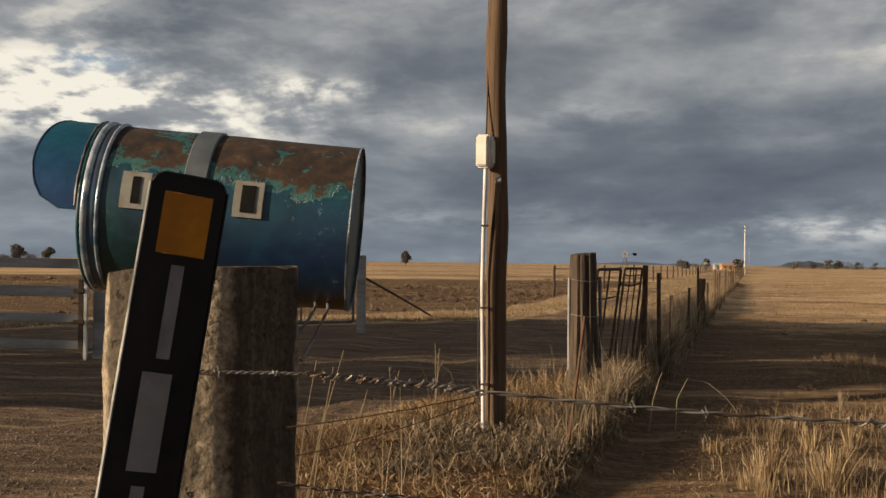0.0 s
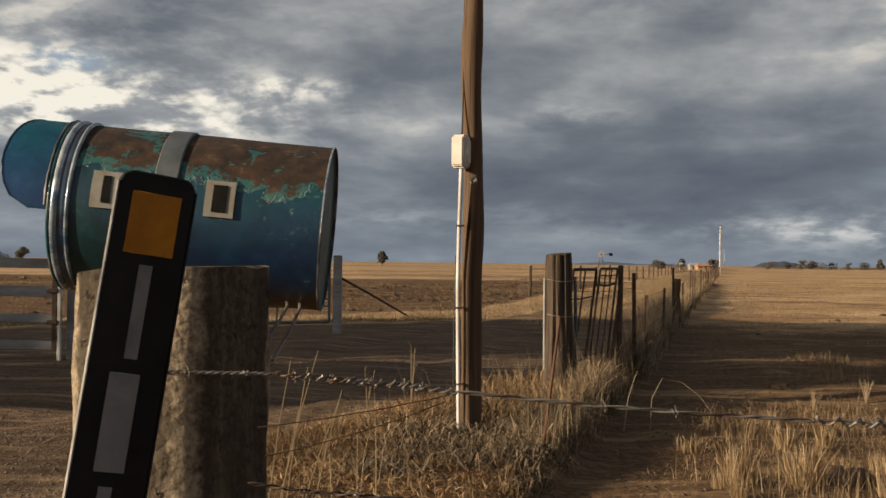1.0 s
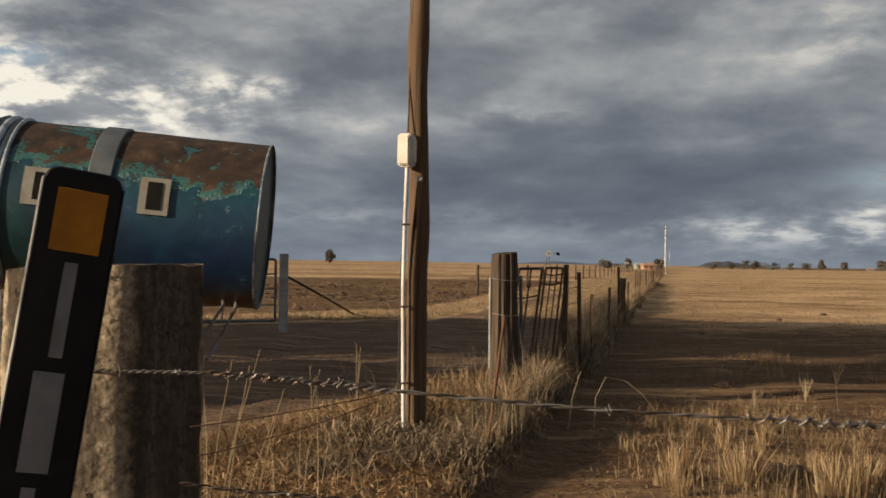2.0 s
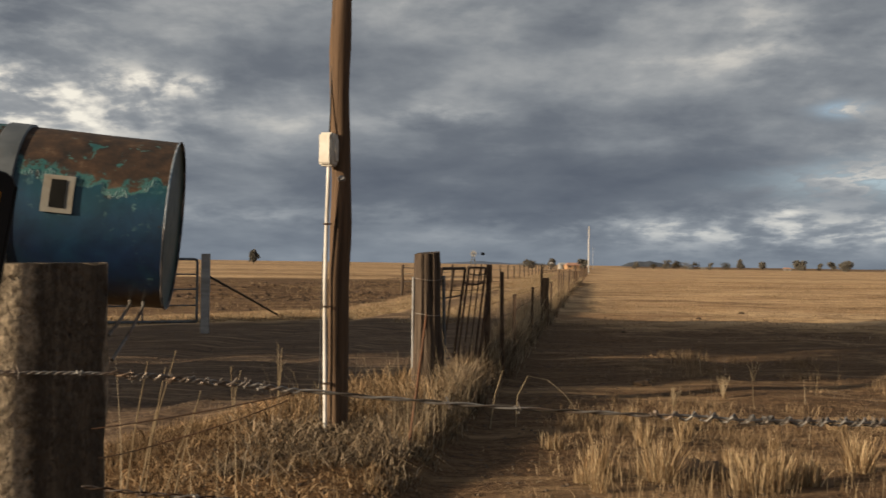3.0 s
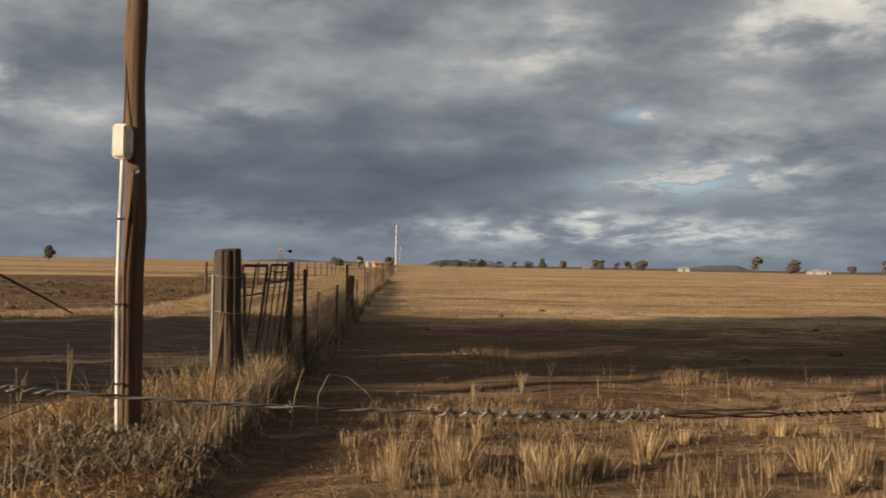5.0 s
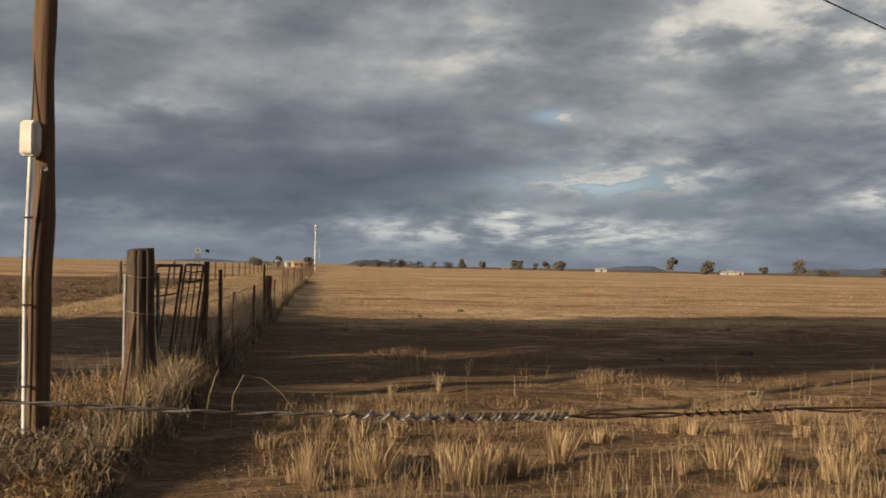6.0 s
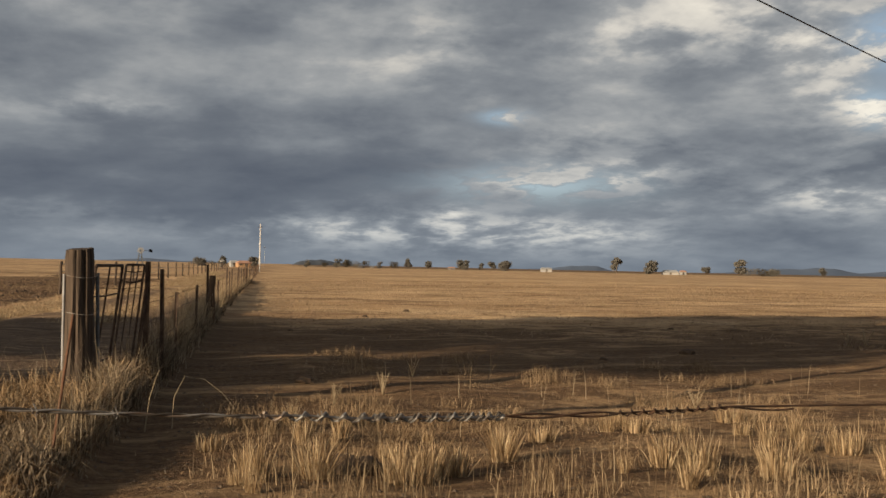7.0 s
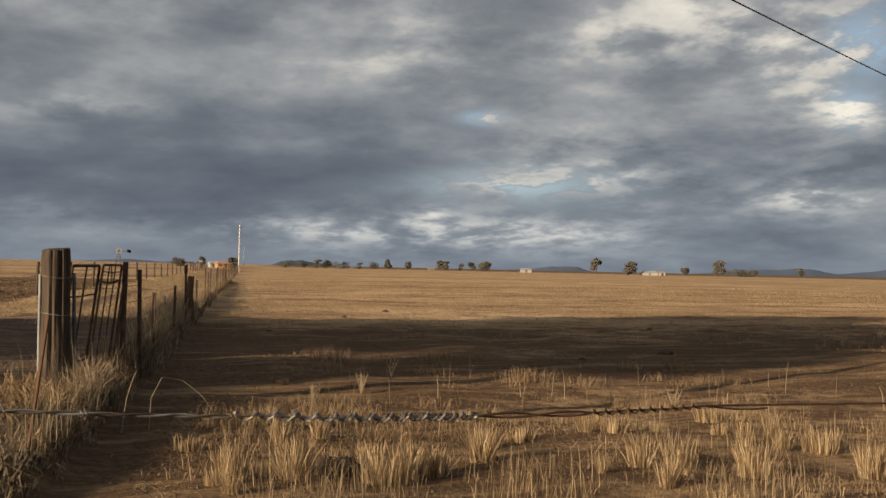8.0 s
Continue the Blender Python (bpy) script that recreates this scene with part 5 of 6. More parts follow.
# ---- grass ----
def blades(x, y, h, width, lean, rng, z=None, droop=0.35):
    """Vertices and faces of bent, tapering blades rooted at x, y."""
    n = len(x)
    z = height(x, y) - 0.01 if z is None else z
    a = rng.uniform(0, 2 * math.pi, n)
    lx, ly = lean * np.cos(a) * h, lean * np.sin(a) * h
    b = rng.uniform(0, math.pi, n)
    wx, wy = np.cos(b) * width / 2, np.sin(b) * width / 2
    root = np.stack([x, y, z], 1)
    mid = np.stack([x + 0.35 * lx, y + 0.35 * ly, z + 0.62 * h], 1)
    tip = np.stack([x + lx, y + ly, z + h * (1 - droop * lean ** 2)], 1)
    w = np.stack([wx, wy, np.zeros(n)], 1)
    v = np.stack([root - w, root + w, mid + 0.75 * w, mid - 0.75 * w, tip + 0.18 * w, tip - 0.18 * w], 1).reshape(-1, 3)
    k = np.arange(n)[:, None] * 6
    f = np.concatenate([k + np.array([[0, 1, 2, 3]]), k + np.array([[3, 2, 4, 5]])], 0)
    return v, f


def grass_mesh(name, v, f, mat):
    me = bpy.data.meshes.new(name)
    me.vertices.add(len(v))
    me.vertices.foreach_set("co", v.astype(np.float32).ravel())
    me.loops.add(f.size)
    me.loops.foreach_set("vertex_index", f.ravel().astype(np.int32))
    me.polygons.add(len(f))
    me.polygons.foreach_set("loop_start", np.arange(0, f.size, 4, dtype=np.int32))
    me.update(calc_edges=True)
    me.materials.append(mat)
    return me


def stuff(name, v, f, mat, label):
    return tagged(new(name, grass_mesh(name, v, f, mat)), label, "grass", kind="stuff")


def clumped(rng, n, x, y, spread):
    """n roots gathered round the given centres."""
    k = rng.integers(0, len(x), n)
    return x[k] + rng.normal(0, spread, n), y[k] + rng.normal(0, spread, n)


def kept(rng, x, y, scale, seed, level):
    """Thin the roots in patches, so that earth shows between them."""
    return lumps(x * scale, y * scale, seed) + rng.normal(0, 0.06, len(x)) > level


def verge_grass():
    rng = np.random.default_rng(21)
    # curled leaves and broken straw lying over the verge, thickest from the pole to the roadside
    n = 44000
    y = rng.uniform(4.5, 13.5, n)
    mid = np.minimum(-0.52 + 0.36 * (y - 6.66), fence_x(y) - 0.6)
    x = np.where(rng.uniform(0, 1, n) < 0.6, mid - 0.08 + rng.normal(0, 0.38, n), rng.uniform(mid - 0.9, fence_x(y)))
    keep = kept(rng, x, y, 4.0, 91, -0.06) & (x < fence_x(y) + 0.1)
    x, y = x[keep], y[keep]
    v, f = blades(x, y, rng.uniform(0.012, 0.055, len(x)), rng.choice([0.005, 0.010, 0.020], len(x), p=[0.5, 0.33, 0.17]), rng.uniform(0.5, 2.6, len(x)), rng, None, 0.05)
    stuff("verge_litter", v, f, M_LITTER, "curled brown leaves and straw litter over the verge")
    # short dull weeds thinning out over the roadside edge of the verge
    n = 330
    cy = rng.uniform(4.8, 10.4, n)
    cx = verge_left(cy) + 0.25 + np.abs(rng.normal(0, 0.55, n))
    x, y = clumped(rng, 5600, cx, cy, 0.075)
    v, f = blades(x, y, rng.uniform(0.02, 0.13, len(x)), rng.choice([0.003, 0.005, 0.008], len(x)), rng.uniform(0.1, 1.8, len(x)), rng)
    stuff("roadside_weeds", v, f, M_GOLD, "short dull brown weeds along the roadside edge")
    # uneven clumps of short upright grass
    n = 420
    cy = rng.uniform(5.5, 14.0, n)
    lo, hi = verge_left(cy), fence_x(cy)
    cx = hi - (hi - lo) * 0.8 * rng.uniform(0, 1, n) ** 1.5 - 0.04
    size = rng.uniform(0.25, 1.2, n) ** 1.3
    k = rng.choice(n, 17000, p=size / size.sum())
    x, y = cx[k] + rng.normal(0, 0.05, len(k)), cy[k] + rng.normal(0, 0.05, len(k))
    keep = (x < fence_x(y)) & kept(rng, x, y, 3.0, 55, -0.02)
    x, y, k = x[keep], y[keep], k[keep]
    u = np.clip((x - verge_left(y)) / (fence_x(y) - verge_left(y)), 0, 1)
    h = rng.uniform(0.04, 0.27, len(x)) * (0.12 + 0.88 * u * u) * size[k] * (0.6 + 0.4 * smooth_step(7, 9, y))
    v, f = blades(x, y, h, rng.choice([0.003, 0.005, 0.007], len(x)), rng.uniform(0.05, 1.6, len(x)), rng)
    stuff("verge_grass", v, f, M_VERGE, "dull brown dry grass round the pole and gate post")
    # golden clumps from the pole to the gate post
    n = 260
    cy = rng.uniform(8.2, 12.2, n)
    lo, hi = verge_left(cy), fence_x(cy)
    cx = lo + (hi - lo) * rng.uniform(0.35, 0.95, n)
    size = rng.uniform(0.3, 1.15, n) ** 1.2
    k = rng.choice(n, 6000, p=size / size.sum())
    x, y = cx[k] + rng.normal(0, 0.06, len(k)), cy[k] + rng.normal(0, 0.06, len(k))
    v, f = blades(x, y, rng.uniform(0.05, 0.29, len(x)) * size[k], rng.choice([0.005, 0.009, 0.014], len(x)), rng.uniform(0.1, 1.5, len(x)), rng)
    stuff("golden_grass", v, f, M_GOLD, "golden brown dry grass between pole and gate post")
    # grass grown up through the fence: hazy, thin, of every height
    n = 1500
    cy = 7.6 + 75 * rng.uniform(0, 1, n) ** 1.5
    cx = fence_x(cy) - 0.02 - np.abs(rng.normal(0, 0.20, n))
    tall = rng.uniform(0.35, 1.15, n) ** 1.4
    k = rng.integers(0, n, 16000)
    x, y = cx[k] + rng.normal(0, 0.06, len(k)), cy[k] + rng.normal(0, 0.06, len(k))
    keep = x < fence_x(y) + 0.06
    x, y, k = x[keep], y[keep], k[keep]
    h = rng.uniform(0.08, 0.62, len(x)) * tall[k] * (1 - 0.45 * np.exp(-((y - 11) / 1.6) ** 2)) * (0.4 + 0.6 * smooth_step(7.5, 10, y))
    wide = rng.choice([0.0028, 0.004, 0.006], len(x))
    near = y < 15
    v, f = blades(x[near], y[near], h[near], wide[near], rng.uniform(0.1, 1.3, int(near.sum())), rng)
    stuff("fence_grass", v, f, M_FRINGE, "dull dry grass grown up through the wire fence")
    v, f = blades(x[~near], y[~near], h[~near], wide[~near] * (1 + 0.03 * y[~near]), rng.uniform(0.1, 1.0, int((~near).sum())), rng)
    stuff("pale_fence_grass", v, f, M_STRAW, "pale dry grass grown up through the farther fence")
    # single pale stems standing in the fence line
    n = 240
    y = 7.0 + 22 * rng.uniform(0, 1, n) ** 1.3
    x = fence_x(y) - np.abs(rng.normal(0, 0.14, n)) + 0.02
    v, f = blades(x, y, rng.uniform(0.2, 0.62, n), 0.0028 + 0.00025 * y, rng.uniform(0.02, 0.35, n), rng)
    stuff("fence_stems", v, f, M_STALK, "thin pale stems standing along the wire fence")
    # thick low sward along the foot of the fence
    n = 24000
    y = np.where(rng.uniform(0, 1, n) < 0.5, rng.uniform(6.2, 17.0, n), 17 + 65 * rng.uniform(0, 1, n) ** 1.4)
    x = fence_x(y) - 0.10 + rng.normal(0, 0.07, n)
    h = rng.uniform(0.06, 0.30, n) * (0.75 + 1.1 * lumps(x * 2, y * 2, 29)) * (0.35 + 0.65 * smooth_step(6.4, 8.2, y))
    keep = kept(rng, x, y, 3.0, 77, -0.02) | (y > 17)
    x, y, h, n = x[keep], y[keep], h[keep], int(keep.sum())
    v, f = blades(x, y, np.clip(h, 0.03, 0.5), np.where(y < 17, rng.choice([0.004, 0.007, 0.012], n), 0.012 + 0.0003 * y), rng.uniform(0.05, 0.9, n), rng)
    stuff("fence_foot_grass", v, f, M_GREYWEED, "thick grey dry sward along the foot of the fence")


verge_grass()


def grey_weeds():
    """Low grey matted weed between pole and rod, with no one direction."""
    rng = np.random.default_rng(61)
    n = 60
    cy = np.concatenate([rng.uniform(6.4, 9.6, n), rng.normal(8.1, 0.5, 26)])
    cx = np.concatenate([fence_x(cy[:n]) - rng.uniform(0.1, 1.0, n), rng.normal(0.25, 0.22, 26)])
    x, y = clumped(rng, 5200, cx, cy, 0.09)
    keep = (x < fence_x(y) + 0.02) & kept(rng, x, y, 4.5, 13, -0.13)
    x, y = x[keep], y[keep]
    v, f = blades(x, y, rng.uniform(0.03, 0.20, len(x)), rng.choice([0.005, 0.009, 0.014], len(x)), rng.uniform(0.3, 2.0, len(x)), rng)
    stuff("grey_weed", v, f, M_GREYWEED, "low grey matted weed among the verge grass")
    # ragged tufts over the bare soil, thicker towards the near edge
    n = 150
    fw, sd = 9.0 + 8.0 * rng.uniform(0, 1, n) ** 1.4, -5.5 + 9.5 * rng.uniform(0, 1, n) ** 1.3
    cx, cy = 0.41 * fw + 0.91 * sd, 0.91 * fw - 0.41 * sd
    keep = cx - fence_x(cy) > 0.9
    cx, cy = cx[keep], cy[keep]
    size = rng.uniform(0.15, 1.0, len(cx)) ** 1.5
    k = rng.choice(len(cx), 8500, p=size / size.sum())
    spread = 0.04 + 0.10 * size[k]
    x, y = cx[k] + rng.normal(0, 1.3, len(k)) * spread, cy[k] + rng.normal(0, 1, len(k)) * spread
    v, f = blades(x, y, rng.uniform(0.02, 0.24, len(x)) * (0.3 + 0.7 * size[k]), rng.choice([0.003, 0.004, 0.006], len(x)), rng.uniform(0.1, 1.4, len(x)), rng)
    stuff("paddock_tufts", v, f, M_PADDOCK, "scattered low brown tufts on the bare soil")


grey_weeds()


def field_grass():
    rng = np.random.default_rng(33)
    # near foreground, beyond the roadside wire: ragged clumps with bare soil between
    n = 330
    fw, sd = 5.6 + 4.4 * rng.uniform(0, 1, n) ** 1.3, rng.uniform(-3.2, 5.6, n)
    cx, cy = 0.41 * fw + 0.91 * sd, 0.91 * fw - 0.41 * sd
    keep = cx - fence_x(cy) > 0.75
    cx, cy = cx[keep], cy[keep]
    x, y = clumped(rng, 5200, cx, cy, 0.07)
    keep = kept(rng, x, y, 1.6, 71, -0.04)
    x, y = x[keep], y[keep]
    h = rng.uniform(0.06, 0.30, len(x)) * rng.uniform(0.5, 1.1, len(x))
    v, f = blades(x, y, h, 0.0048, rng.uniform(0.0, 0.45, len(x)), rng)
    stuff("near_grass", v, f, M_THICKET, "short dry straw coloured grass at the paddock edge")
    n = 26000
    fw, sd = 5.4 + 5.0 * rng.uniform(0, 1, n) ** 1.5, rng.uniform(-3.4, 6.0, n)
    x, y = 0.41 * fw + 0.91 * sd, 0.91 * fw - 0.41 * sd
    keep = (x - fence_x(y) > 0.7) & kept(rng, x, y, 2.5, 17, 0.0)
    x, y = x[keep], y[keep]
    v, f = blades(x, y, rng.uniform(0.03, 0.13, len(x)) * rng.uniform(0.3, 1.3, len(x)), 0.0042, rng.uniform(0.1, 2.0, len(x)), rng)
    stuff("stubble", v, f, M_PADDOCK, "short greyish broken stubble between the tussocks")
    # fallen straw on the soil
    n = 32000
    fw, sd = 5.4 + 11.5 * rng.uniform(0, 1, n) ** 1.3, rng.uniform(-4.0, 9.0, n)
    x, y = 0.41 * fw + 0.91 * sd, 0.91 * fw - 0.41 * sd
    keep = x - fence_x(y) > 0.1
    x, y = x[keep], y[keep]
    v, f = blades(x, y, rng.uniform(0.010, 0.022, len(x)), rng.choice([0.003, 0.0045, 0.007], len(x)), rng.uniform(1.0, 6.0, len(x)), rng, None, 0.0)
    stuff("fallen_straw", v, f, M_LITTER, "fallen straw lying over the bare soil")
    n = 26000
    fw, sd = 5.4 + 13.0 * rng.uniform(0, 1, n) ** 1.2, rng.uniform(-4.0, 9.5, n)
    x, y = 0.41 * fw + 0.91 * sd, 0.91 * fw - 0.41 * sd
    keep = (x - fence_x(y) > 0.5) & kept(rng, x, y, 1.8, 37, -0.03)
    x, y = x[keep], y[keep]
    v, f = blades(x, y, rng.uniform(0.012, 0.03, len(x)), rng.choice([0.003, 0.004, 0.006], len(x)), rng.uniform(1.0, 5.0, len(x)), rng, None, 0.0)
    stuff("pale_straw", v, f, M_STRAW, "pale broken straw lying between the tussocks")
    # thin tufts over the paddock
    n = 1700
    dist = 21 + 85 * rng.uniform(0, 1, n) ** 1.1
    ang = rng.uniform(-0.06, 0.95, n)
    cx, cy = dist * np.sin(ang), dist * np.cos(ang)
    keep = cx - fence_x(cy) > 0.8
    cx, cy, dist = cx[keep], cy[keep], dist[keep]
    k = rng.integers(0, len(cx), 30000)
    sp = 0.05 + 0.006 * dist[k]
    x, y = cx[k] + rng.normal(0, 1, len(k)) * sp * 3.0, cy[k] + rng.normal(0, 1, len(k)) * sp * 1.5
    h = rng.uniform(0.015, 0.115, len(x)) ** 1.1 * (0.8 + dist[k] * 0.008)
    v, f = blades(x, y, h, 0.005 + 0.0003 * dist[k], rng.uniform(0.2, 1.2, len(x)), rng)
    stuff("paddock_grass", v, f, M_PADDOCK, "sparse low tufts of dry grass across the paddock")
    # pale strip beyond the drive, and a thinner one beside its far wheel track
    n = 40000
    x = np.concatenate([-14 + 16 * rng.uniform(0, 1, n // 2), 2 + 34 * rng.uniform(0, 1, n // 2) ** 1.3])
    y = strip_edge(x) + strip_width(x) * (0.02 + 0.85 * rng.beta(1.0, 2.2, n))
    n2 = 9000
    y2 = 25 + 70 * rng.uniform(0, 1, n2) ** 1.5
    x2 = fence_x(y2) - 2.6 + rng.normal(0, 0.4, n2)
    x, y = np.concatenate([x, x2]), np.concatenate([y, y2])
    n = len(x)
    v, f = blades(x, y, rng.uniform(0.03, 0.12, n) * (1 + y * 0.003), 0.010 * (1 + y * 0.012), rng.uniform(0.3, 1.4, n), rng)
    stuff("strip_grass", v, f, M_STRAW, "pale dry grass strip beyond the dirt drive")


field_grass()


def rough_tufts():
    """Low tufts among the broken earth beyond the strip."""
    rng = np.random.default_rng(47)
    n = 700
    cx = rng.uniform(-26, 8, n)
    cy = strip_edge(cx) + strip_width(cx) + 30 * rng.uniform(0, 1, n) ** 1.2
    k = rng.integers(0, n, 12000)
    x, y = cx[k] + rng.normal(0, 0.9, len(k)), cy[k] + rng.normal(0, 0.35, len(k))
    v, f = blades(x, y, rng.uniform(0.03, 0.14, len(x)), 0.016, rng.uniform(0.3, 1.6, len(x)), rng)
    stuff("rough_tufts", v, f, M_PADDOCK, "low dry tufts on the broken ground beyond the drive")


rough_tufts()


def tall_stalks():
    rng = np.random.default_rng(8)
    n = 20
    y = rng.uniform(3.2, 6.6, n)
    x = -0.30 + 0.02 * y + rng.normal(0, 0.20, n)
    h = rng.uniform(0.35, 0.86, n) * np.clip(1.25 - (y - 2.6) * 0.16, 0.4, 1)
    v, f = blades(x, y, h, 0.0045, rng.uniform(0.1, 0.4, n), rng)
    n = 90
    y2 = rng.uniform(8.5, 12.5, n)
    x2 = verge_x(y2) + rng.normal(0.1, 0.4, n)
    v2, f2 = blades(x2, y2, rng.uniform(0.22, 0.62, n), 0.0045, rng.uniform(0.1, 0.6, n), rng)
    n = 120
    fw = rng.uniform(6.3, 15, n)
    sd = -3.0 + 9.0 * rng.uniform(0, 1, n) ** 1.5
    x3, y3 = 0.41 * fw + 0.91 * sd, 0.91 * fw - 0.41 * sd
    keep = x3 - fence_x(y3) > 0.8
    x3, y3 = x3[keep], y3[keep]
    v3, f3 = blades(x3, y3, rng.uniform(0.15, 0.42, len(x3)), 0.006, rng.uniform(0.05, 0.3, len(x3)), rng)
    stuff("grass_stalks", np.concatenate([v, v2, v3]), np.concatenate([f, f2 + len(v), f3 + len(v) + len(v2)]), M_STALK, "tall thin pale seed stalks standing in the dry grass")


tall_stalks()


def tussock_mesh(seed, n, h, spread, fan=0.42):
    rng = np.random.default_rng(seed)
    r = spread * 0.45 * rng.uniform(0, 1, n) ** 0.6
    a = rng.uniform(0, 2 * math.pi, n)
    x, y = r * np.cos(a), r * np.sin(a)
    hh = h * rng.uniform(0.2, 1.0, n)
    v, f = blades(x, y, hh, rng.choice([0.004, 0.006, 0.008], n), rng.uniform(0.0, 0.35, n) ** 1.5, rng, np.full(n, -0.015))
    # fan the blades outwards
    k = np.repeat(np.arange(n), 6)
    lift = np.clip(v[:, 2], 0, None)
    out = rng.uniform(-0.05, fan, n)[k]
    v[:, 0] += np.cos(a)[k] * lift * out
    v[:, 1] += np.sin(a)[k] * lift * out
    v[:, :2] += 0.10 * lift[:, None] * rng.normal(0, 1, (n, 2))[k]
    return grass_mesh("grass_tussock", v, f, M_TUSSOCK)


TUSSOCKS = [tussock_mesh(50, 300, 0.28, 0.20), tussock_mesh(51, 200, 0.23, 0.16), tussock_mesh(52, 330, 0.24, 0.30), tussock_mesh(53, 140, 0.31, 0.12), tussock_mesh(54, 150, 0.14, 0.22), tussock_mesh(55, 260, 0.27, 0.16, 0.75)]


def plant_tussocks():
    rng = random.Random(77)
    spots = [(2.25, 6.68, 5, 1.1), (1.91, 6.80, 1, 1.1), (2.75, 6.40, 2, 1.1), (2.95, 6.55, 0, 1.0), (3.15, 6.60, 1, 1.0), (3.68, 6.99, 0, 1.0), (1.90, 7.95, 4, 1.0),
             (5.08, 5.90, 0, 1.05), (4.58, 6.43, 1, 1.1), (4.84, 6.41, 2, 1.0), (5.28, 7.84, 4, 1.1), (6.64, 8.38, 4, 1.2), (6.27, 6.59, 2, 0.9), (6.05, 6.75, 1, 0.8), (5.89, 5.70, 0, 1.0),
             (3.96, 7.57, 1, 0.9), (4.40, 7.78, 4, 1.1), (2.6, 8.1, 3, 0.8), (3.0, 8.4, 1, 0.8)]
    while len(spots) < 58:
        fw = 5.9 + 4.2 * rng.random() ** 1.4
        sd = rng.uniform(-2.6, 5.2)
        x, y = 0.41 * fw + 0.91 * sd, 0.91 * fw - 0.41 * sd
        if x - float(fence_x(y)) < 1.0:
            continue
        spots.append((x, y, rng.randrange(5), rng.choice((0.4, 0.5, 0.55, 0.65, 0.75, 0.9))))
    for x, y, k, s in spots:
        ob = new("grass_tussock", TUSSOCKS[k])
        ob.matrix_world = Matrix.Translation((x, y, float(height(np.array(x), np.array(y))))) @ Matrix.Rotation(rng.uniform(0, 6.28), 4, "Z") @ Matrix.Diagonal((s, s, s, 1))
        tagged(ob, "upright tussock of dry straw coloured grass at the paddock edge", "grass tussock", "grass tussocks")


plant_tussocks()


# ---- clods, stones, canes ----
def clod(x, y, r, seed, label="dark earth clod lying on the bare paddock"):
    bm = nbm()
    bmesh.ops.create_icosphere(bm, subdivisions=3, radius=1)
    for v in bm.verts:
        k = 1 + 0.35 * noise.noise(v.co * 1.7 + Vector((seed, 0, 0))) + 0.15 * noise.noise(v.co * 5)
        v.co = Vector((v.co.x * k * r, v.co.y * k * r, max(v.co.z, -0.35) * k * r * 0.5))
    ob = part("earth_clod", bm, M_CLOD)
    ob.matrix_world = pose(x, y, float(height(np.array(x), np.array(y))) + r * 0.1)
    return tagged(ob, label, "clod", "earth clods")


for k, (x, y, r) in enumerate([(3.84, 12.1, 0.13), (10.0, 27.3, 0.16), (11.15, 15.3, 0.17), (2.62, 6.98, 0.24), (12.6, 31.0, 0.2), (6.4, 21.5, 0.1), (8.9, 14.2, 0.08), (15.5, 22.0, 0.14)]):
    clod(x, y, r * 0.8 if y < 20 else r * 0.5, k * 3.1)


def gravel():
    rng = np.random.default_rng(3)
    n = 3600
    base = np.array([(1, 0, 0), (-1, 0, 0), (0, 1, 0), (0, -1, 0), (0, 0, 1), (0, 0, -0.6)], float)
    tri = np.array([(0, 2, 4), (2, 1, 4), (1, 3, 4), (3, 0, 4), (2, 0, 5), (1, 2, 5), (3, 1, 5), (0, 3, 5)])
    fw = 5.5 + 20 * rng.uniform(0, 1, n) ** 1.8
    ang = rng.uniform(-0.42, 0.85, n)
    x, y = fw * np.sin(ang), fw * np.cos(ang)
    s = rng.uniform(0.006, 0.02, n) * (1 + fw * 0.02)
    v = base[None] * s[:, None, None] * rng.uniform(0.6, 1.3, (n, 6, 1))
    v[:, :, 2] *= 0.6
    v += np.stack([x, y, height(x, y) + 0.003], 1)[:, None]
    f = (tri[None] + 6 * np.arange(n)[:, None, None]).reshape(-1, 3)
    me = bpy.data.meshes.new("loose_stones")
    me.from_pydata(v.reshape(-1, 3).tolist(), [], f.tolist())
    me.materials.append(mottled("small_stones", (0.06, 0.042, 0.028), (0.16, 0.115, 0.078), 3.0))
    tagged(new("loose_stones", me), "small pale stones and crumbs scattered over the soil", "stones", kind="stuff")


gravel()


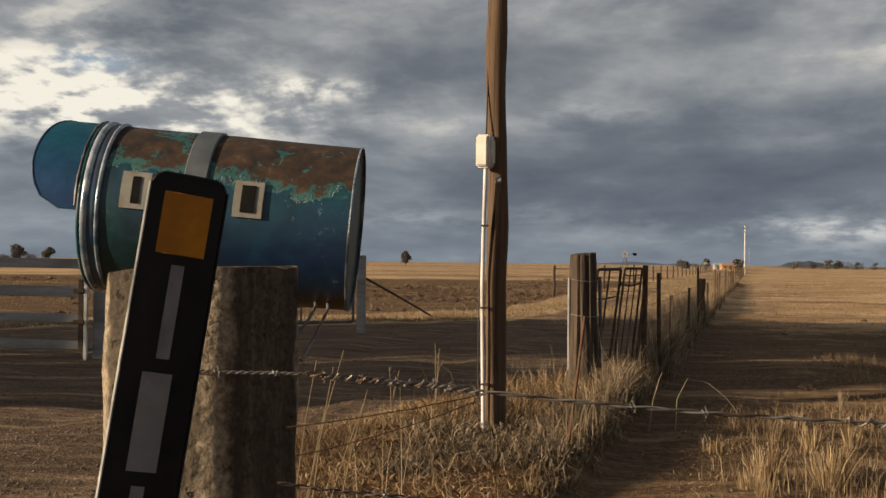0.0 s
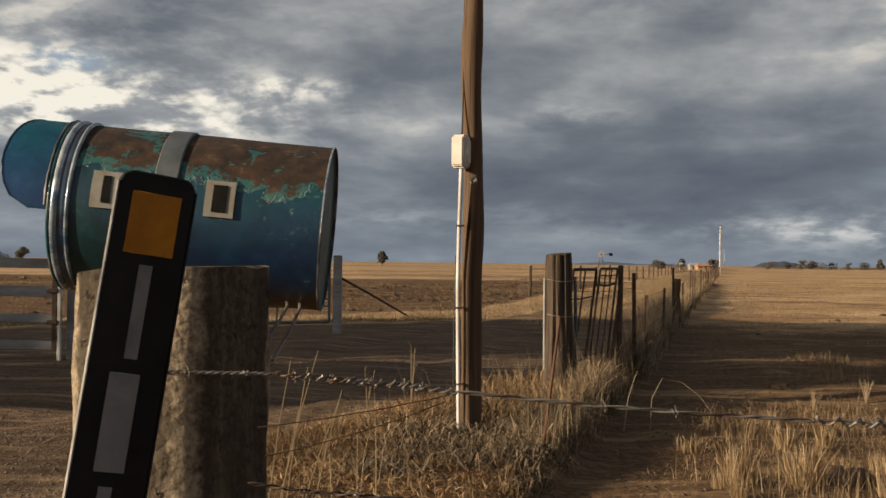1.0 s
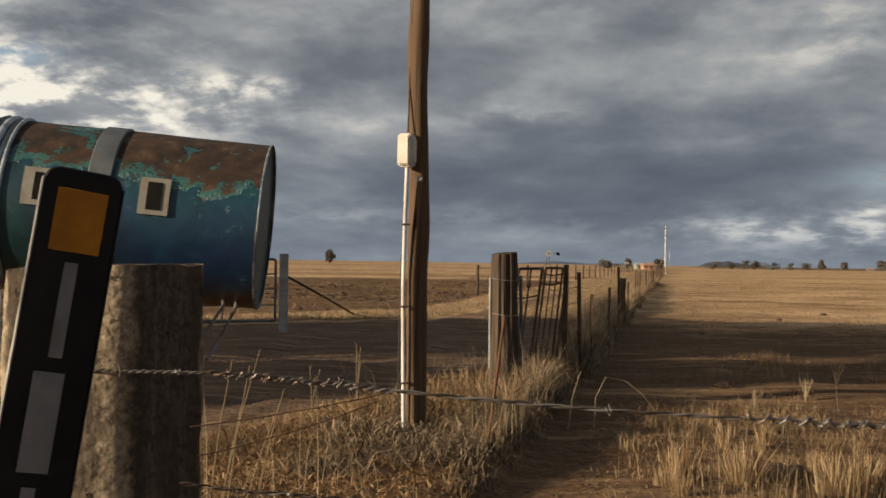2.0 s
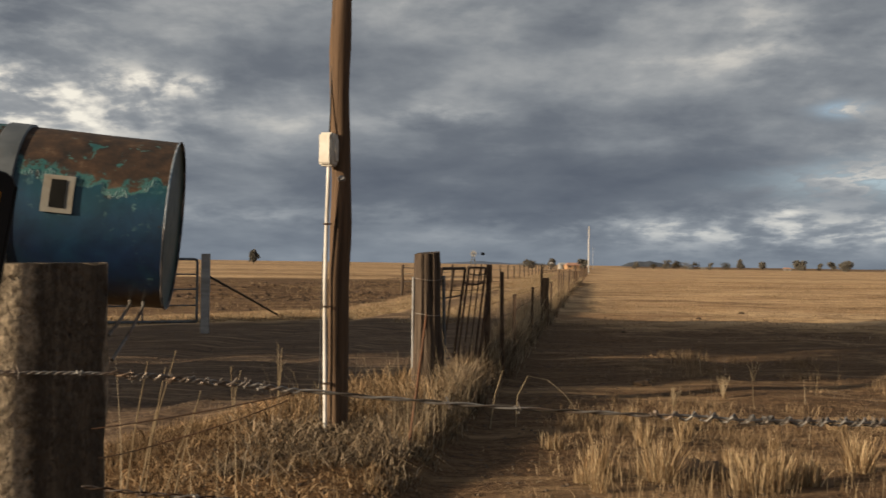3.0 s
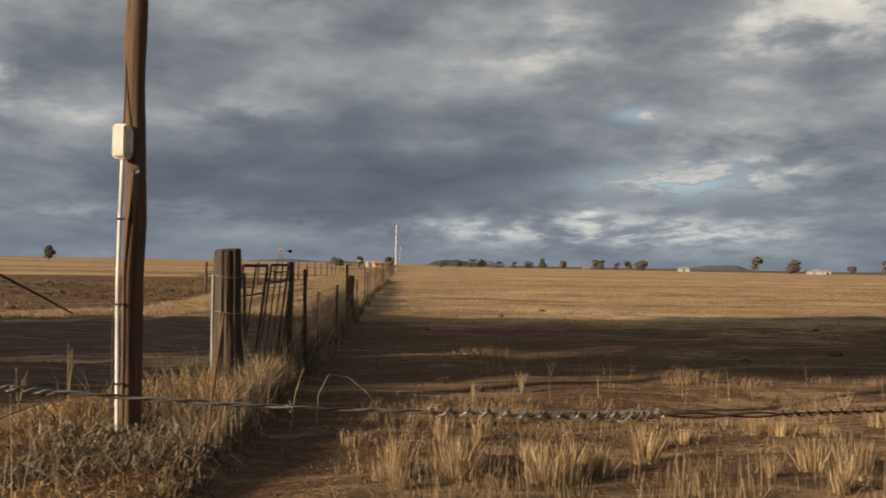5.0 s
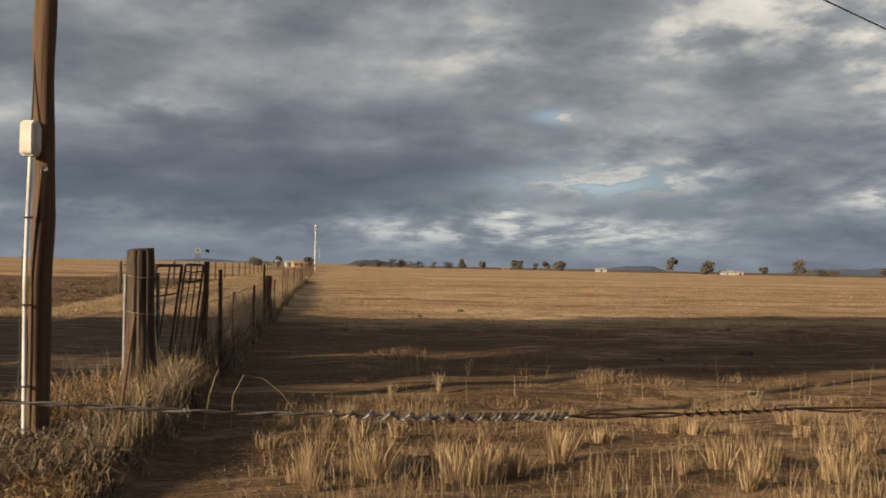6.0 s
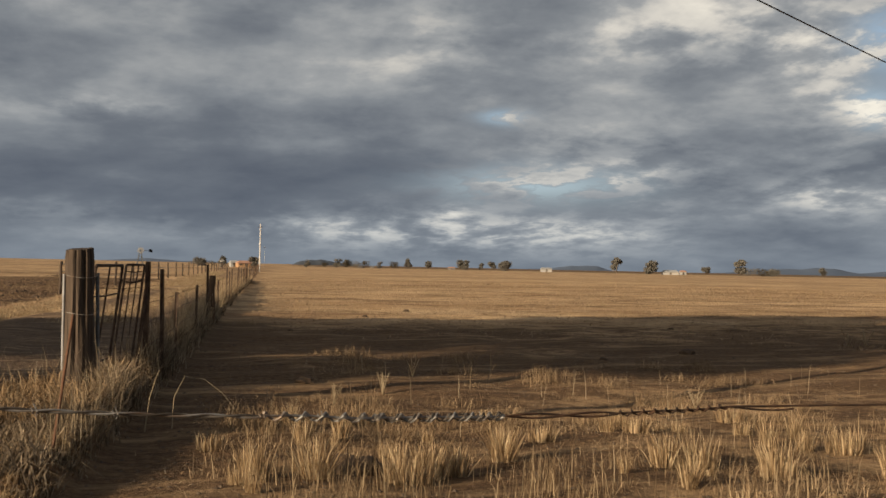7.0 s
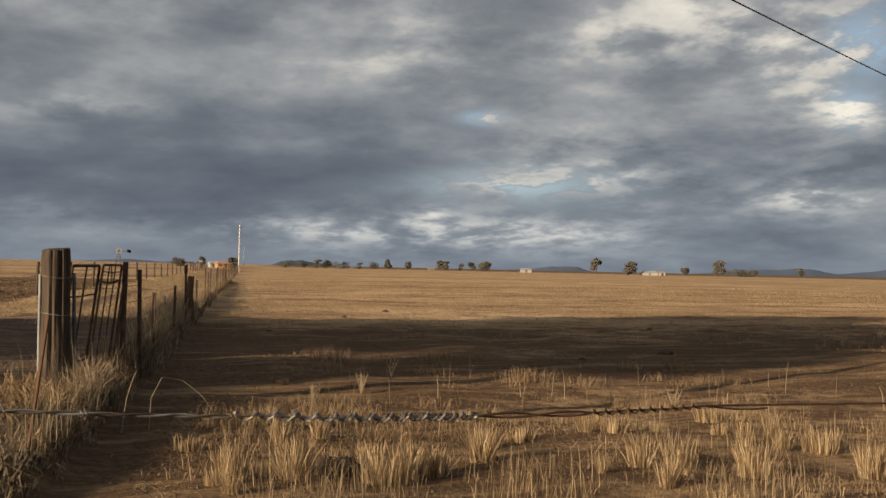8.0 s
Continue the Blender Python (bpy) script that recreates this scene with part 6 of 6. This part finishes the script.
def yard_crumbs():
    rng = np.random.default_rng(14)
    n = 15000
    base = np.array([(1, 0, 0), (-1, 0, 0), (0, 1, 0), (0, -1, 0), (0, 0, 1), (0, 0, -0.6)], float)
    tri = np.array([(0, 2, 4), (2, 1, 4), (1, 3, 4), (3, 0, 4), (2, 0, 5), (1, 2, 5), (3, 1, 5), (0, 3, 5)])
    y = 5.5 + 12 * rng.uniform(0, 1, n) ** 1.6
    x = np.minimum(verge_left(y) + 0.4, 0.2) - rng.uniform(0, 1, n) * (0.42 * y + 0.3)
    s = rng.uniform(0.003, 0.012, n) * rng.uniform(0.4, 1.3, n)
    v = base[None] * s[:, None, None] * rng.uniform(0.6, 1.4, (n, 6, 1))
    v[:, :, 2] *= 0.7
    v += np.stack([x, y, height(x, y) + 0.002], 1)[:, None]
    f = (tri[None] + 6 * np.arange(n)[:, None, None]).reshape(-1, 3)
    me = bpy.data.meshes.new("dirt_crumbs")
    me.from_pydata(v.reshape(-1, 3).tolist(), [], f.tolist())
    me.materials.append(mottled("dirt_crumb", (0.075, 0.052, 0.036), (0.26, 0.19, 0.13), 6.0))
    tagged(new("dirt_crumbs", me), "loose crumbs of brown dirt over the yard", "dirt", kind="stuff")


yard_crumbs()


def dug_ground():
    """Broken earth in low heaps beyond the yard."""
    rng = np.random.default_rng(41)
    n = 5200
    base = np.array([(1, 0, 0), (-1, 0, 0), (0, 1, 0), (0, -1, 0), (0, 0, 1), (0, 0, -0.6)], float)
    tri = np.array([(0, 2, 4), (2, 1, 4), (1, 3, 4), (3, 0, 4), (2, 0, 5), (1, 2, 5), (3, 1, 5), (0, 3, 5)])
    x = rng.uniform(-34, 10, n)
    y = strip_edge(x) + strip_width(x) + 36 * rng.uniform(0, 1, n) ** 1.4
    keep = (lumps(x * 0.35, y * 0.5, 5) > -0.02) & (x < fence_x(y) - 3)
    x, y = x[keep], y[keep]
    n = len(x)
    s = rng.uniform(0.03, 0.13, n) * rng.uniform(0.3, 1.1, n)
    v = base[None] * s[:, None, None] * rng.uniform(0.6, 1.5, (n, 6, 1))
    v[:, :, 2] *= 0.55
    v[:, :, 0] *= 1.5
    v += np.stack([x, y, height(x, y) + 0.01], 1)[:, None]
    f = (tri[None] + 6 * np.arange(n)[:, None, None]).reshape(-1, 3)
    me = bpy.data.meshes.new("dug_earth")
    me.from_pydata(v.reshape(-1, 3).tolist(), [], f.tolist())
    me.materials.append(mottled("dug_earth", (0.04, 0.025, 0.016), (0.12, 0.076, 0.046), 0.7))
    tagged(new("dug_earth", me), "broken brown earth in low heaps beyond the yard", "earth", kind="stuff")


dug_ground()


def cane(pts, r, label):
    bm = nbm()
    tube(bm, pts, [r * (1 - 0.6 * k / (len(pts) - 1)) for k in range(len(pts))], 6)
    return tagged(part("dry_cane", bm, M_STALK), label, "cane", "dry canes")


for root, tip in (((-0.56, 4.25, 0.0), (-0.367, 4.3, 0.965)), ((-0.50, 4.3, 0.0), (-0.404, 4.3, 0.905)), ((-0.50, 4.2, 0.0), (-0.286, 4.3, 0.78)), ((-0.57, 4.35, 0.0), (-0.468, 4.3, 0.925)), ((-0.42, 4.2, 0.0), (-0.276, 4.3, 0.82)), ((-0.53, 4.4, 0.0), (-0.44, 4.35, 0.74))):
    r0, r1 = Vector(root), Vector(tip)
    cane([r0, r0.lerp(r1, 0.4) - Vector((0.02, 0, 0)), r0.lerp(r1, 0.75) - Vector((0.015, 0, 0)), r1], 0.0045, "pale dry reed stem leaning beside the concrete post")
cane([(1.83, 9.0, 0.0), (1.84, 9.0, 0.25), (1.92, 9.0, 0.41), (2.08, 9.0, 0.38), (2.22, 9.0, 0.27), (2.32, 9.0, 0.14)], 0.0038, "thin pale arched cane beside the fence")
cane([(1.62, 9.0, -0.03), (1.66, 9.02, 0.25), (1.70, 9.0, 0.40), (1.72, 8.98, 0.46)], 0.0055, "pale broken weed stem standing beside the fence")


def dry_weed(x, y, h, seed, label, stems=9, fan=0.45):
    rng = random.Random(seed)
    bm = nbm()
    for k in range(stems):
        a = rng.uniform(0, 6.28)
        lean = rng.uniform(0.05, fan) * h
        top = Vector((lean * math.cos(a), lean * math.sin(a), h * rng.uniform(0.55, 1.0)))
        midp = top * 0.5 + Vector((0, 0, 0.06 * h))
        tube(bm, [Vector((0, 0, -0.02)), midp, top], [0.0045, 0.0035, 0.002], 5)
        for j in range(3):
            b = rng.uniform(0, 6.28)
            s0 = midp.lerp(top, rng.uniform(0.1, 0.9))
            tube(bm, [s0, s0 + Vector((math.cos(b) * 0.10 * h, math.sin(b) * 0.10 * h, rng.uniform(0.05, 0.16) * h))], [0.0025, 0.0012], 4)
    ob = part("dry_weed", bm, M_STALK)
    ob.matrix_world = pose(x, y, float(height(np.array(x), np.array(y))))
    return tagged(ob, label, "weed", "dry weeds")


for k, (x, y, h) in enumerate([(16.1, 16.6, 0.55), (16.9, 16.5, 0.5), (15.3, 16.2, 0.4), (7.0, 9.4, 0.32), (4.4, 11.2, 0.34), (3.6, 10.4, 0.3), (5.3, 12.6, 0.3)]):
    dry_weed(x, y, h * 0.75, 500 + k, "pale bare dry weed standing on the soil")
dry_weed(-0.05, 9.6, 0.50, 520, "tall thin bare weed at the edge of the drive", 3, 0.16)
dry_weed(-0.40, 9.3, 0.46, 521, "tall thin bare weed at the edge of the drive", 3, 0.14)
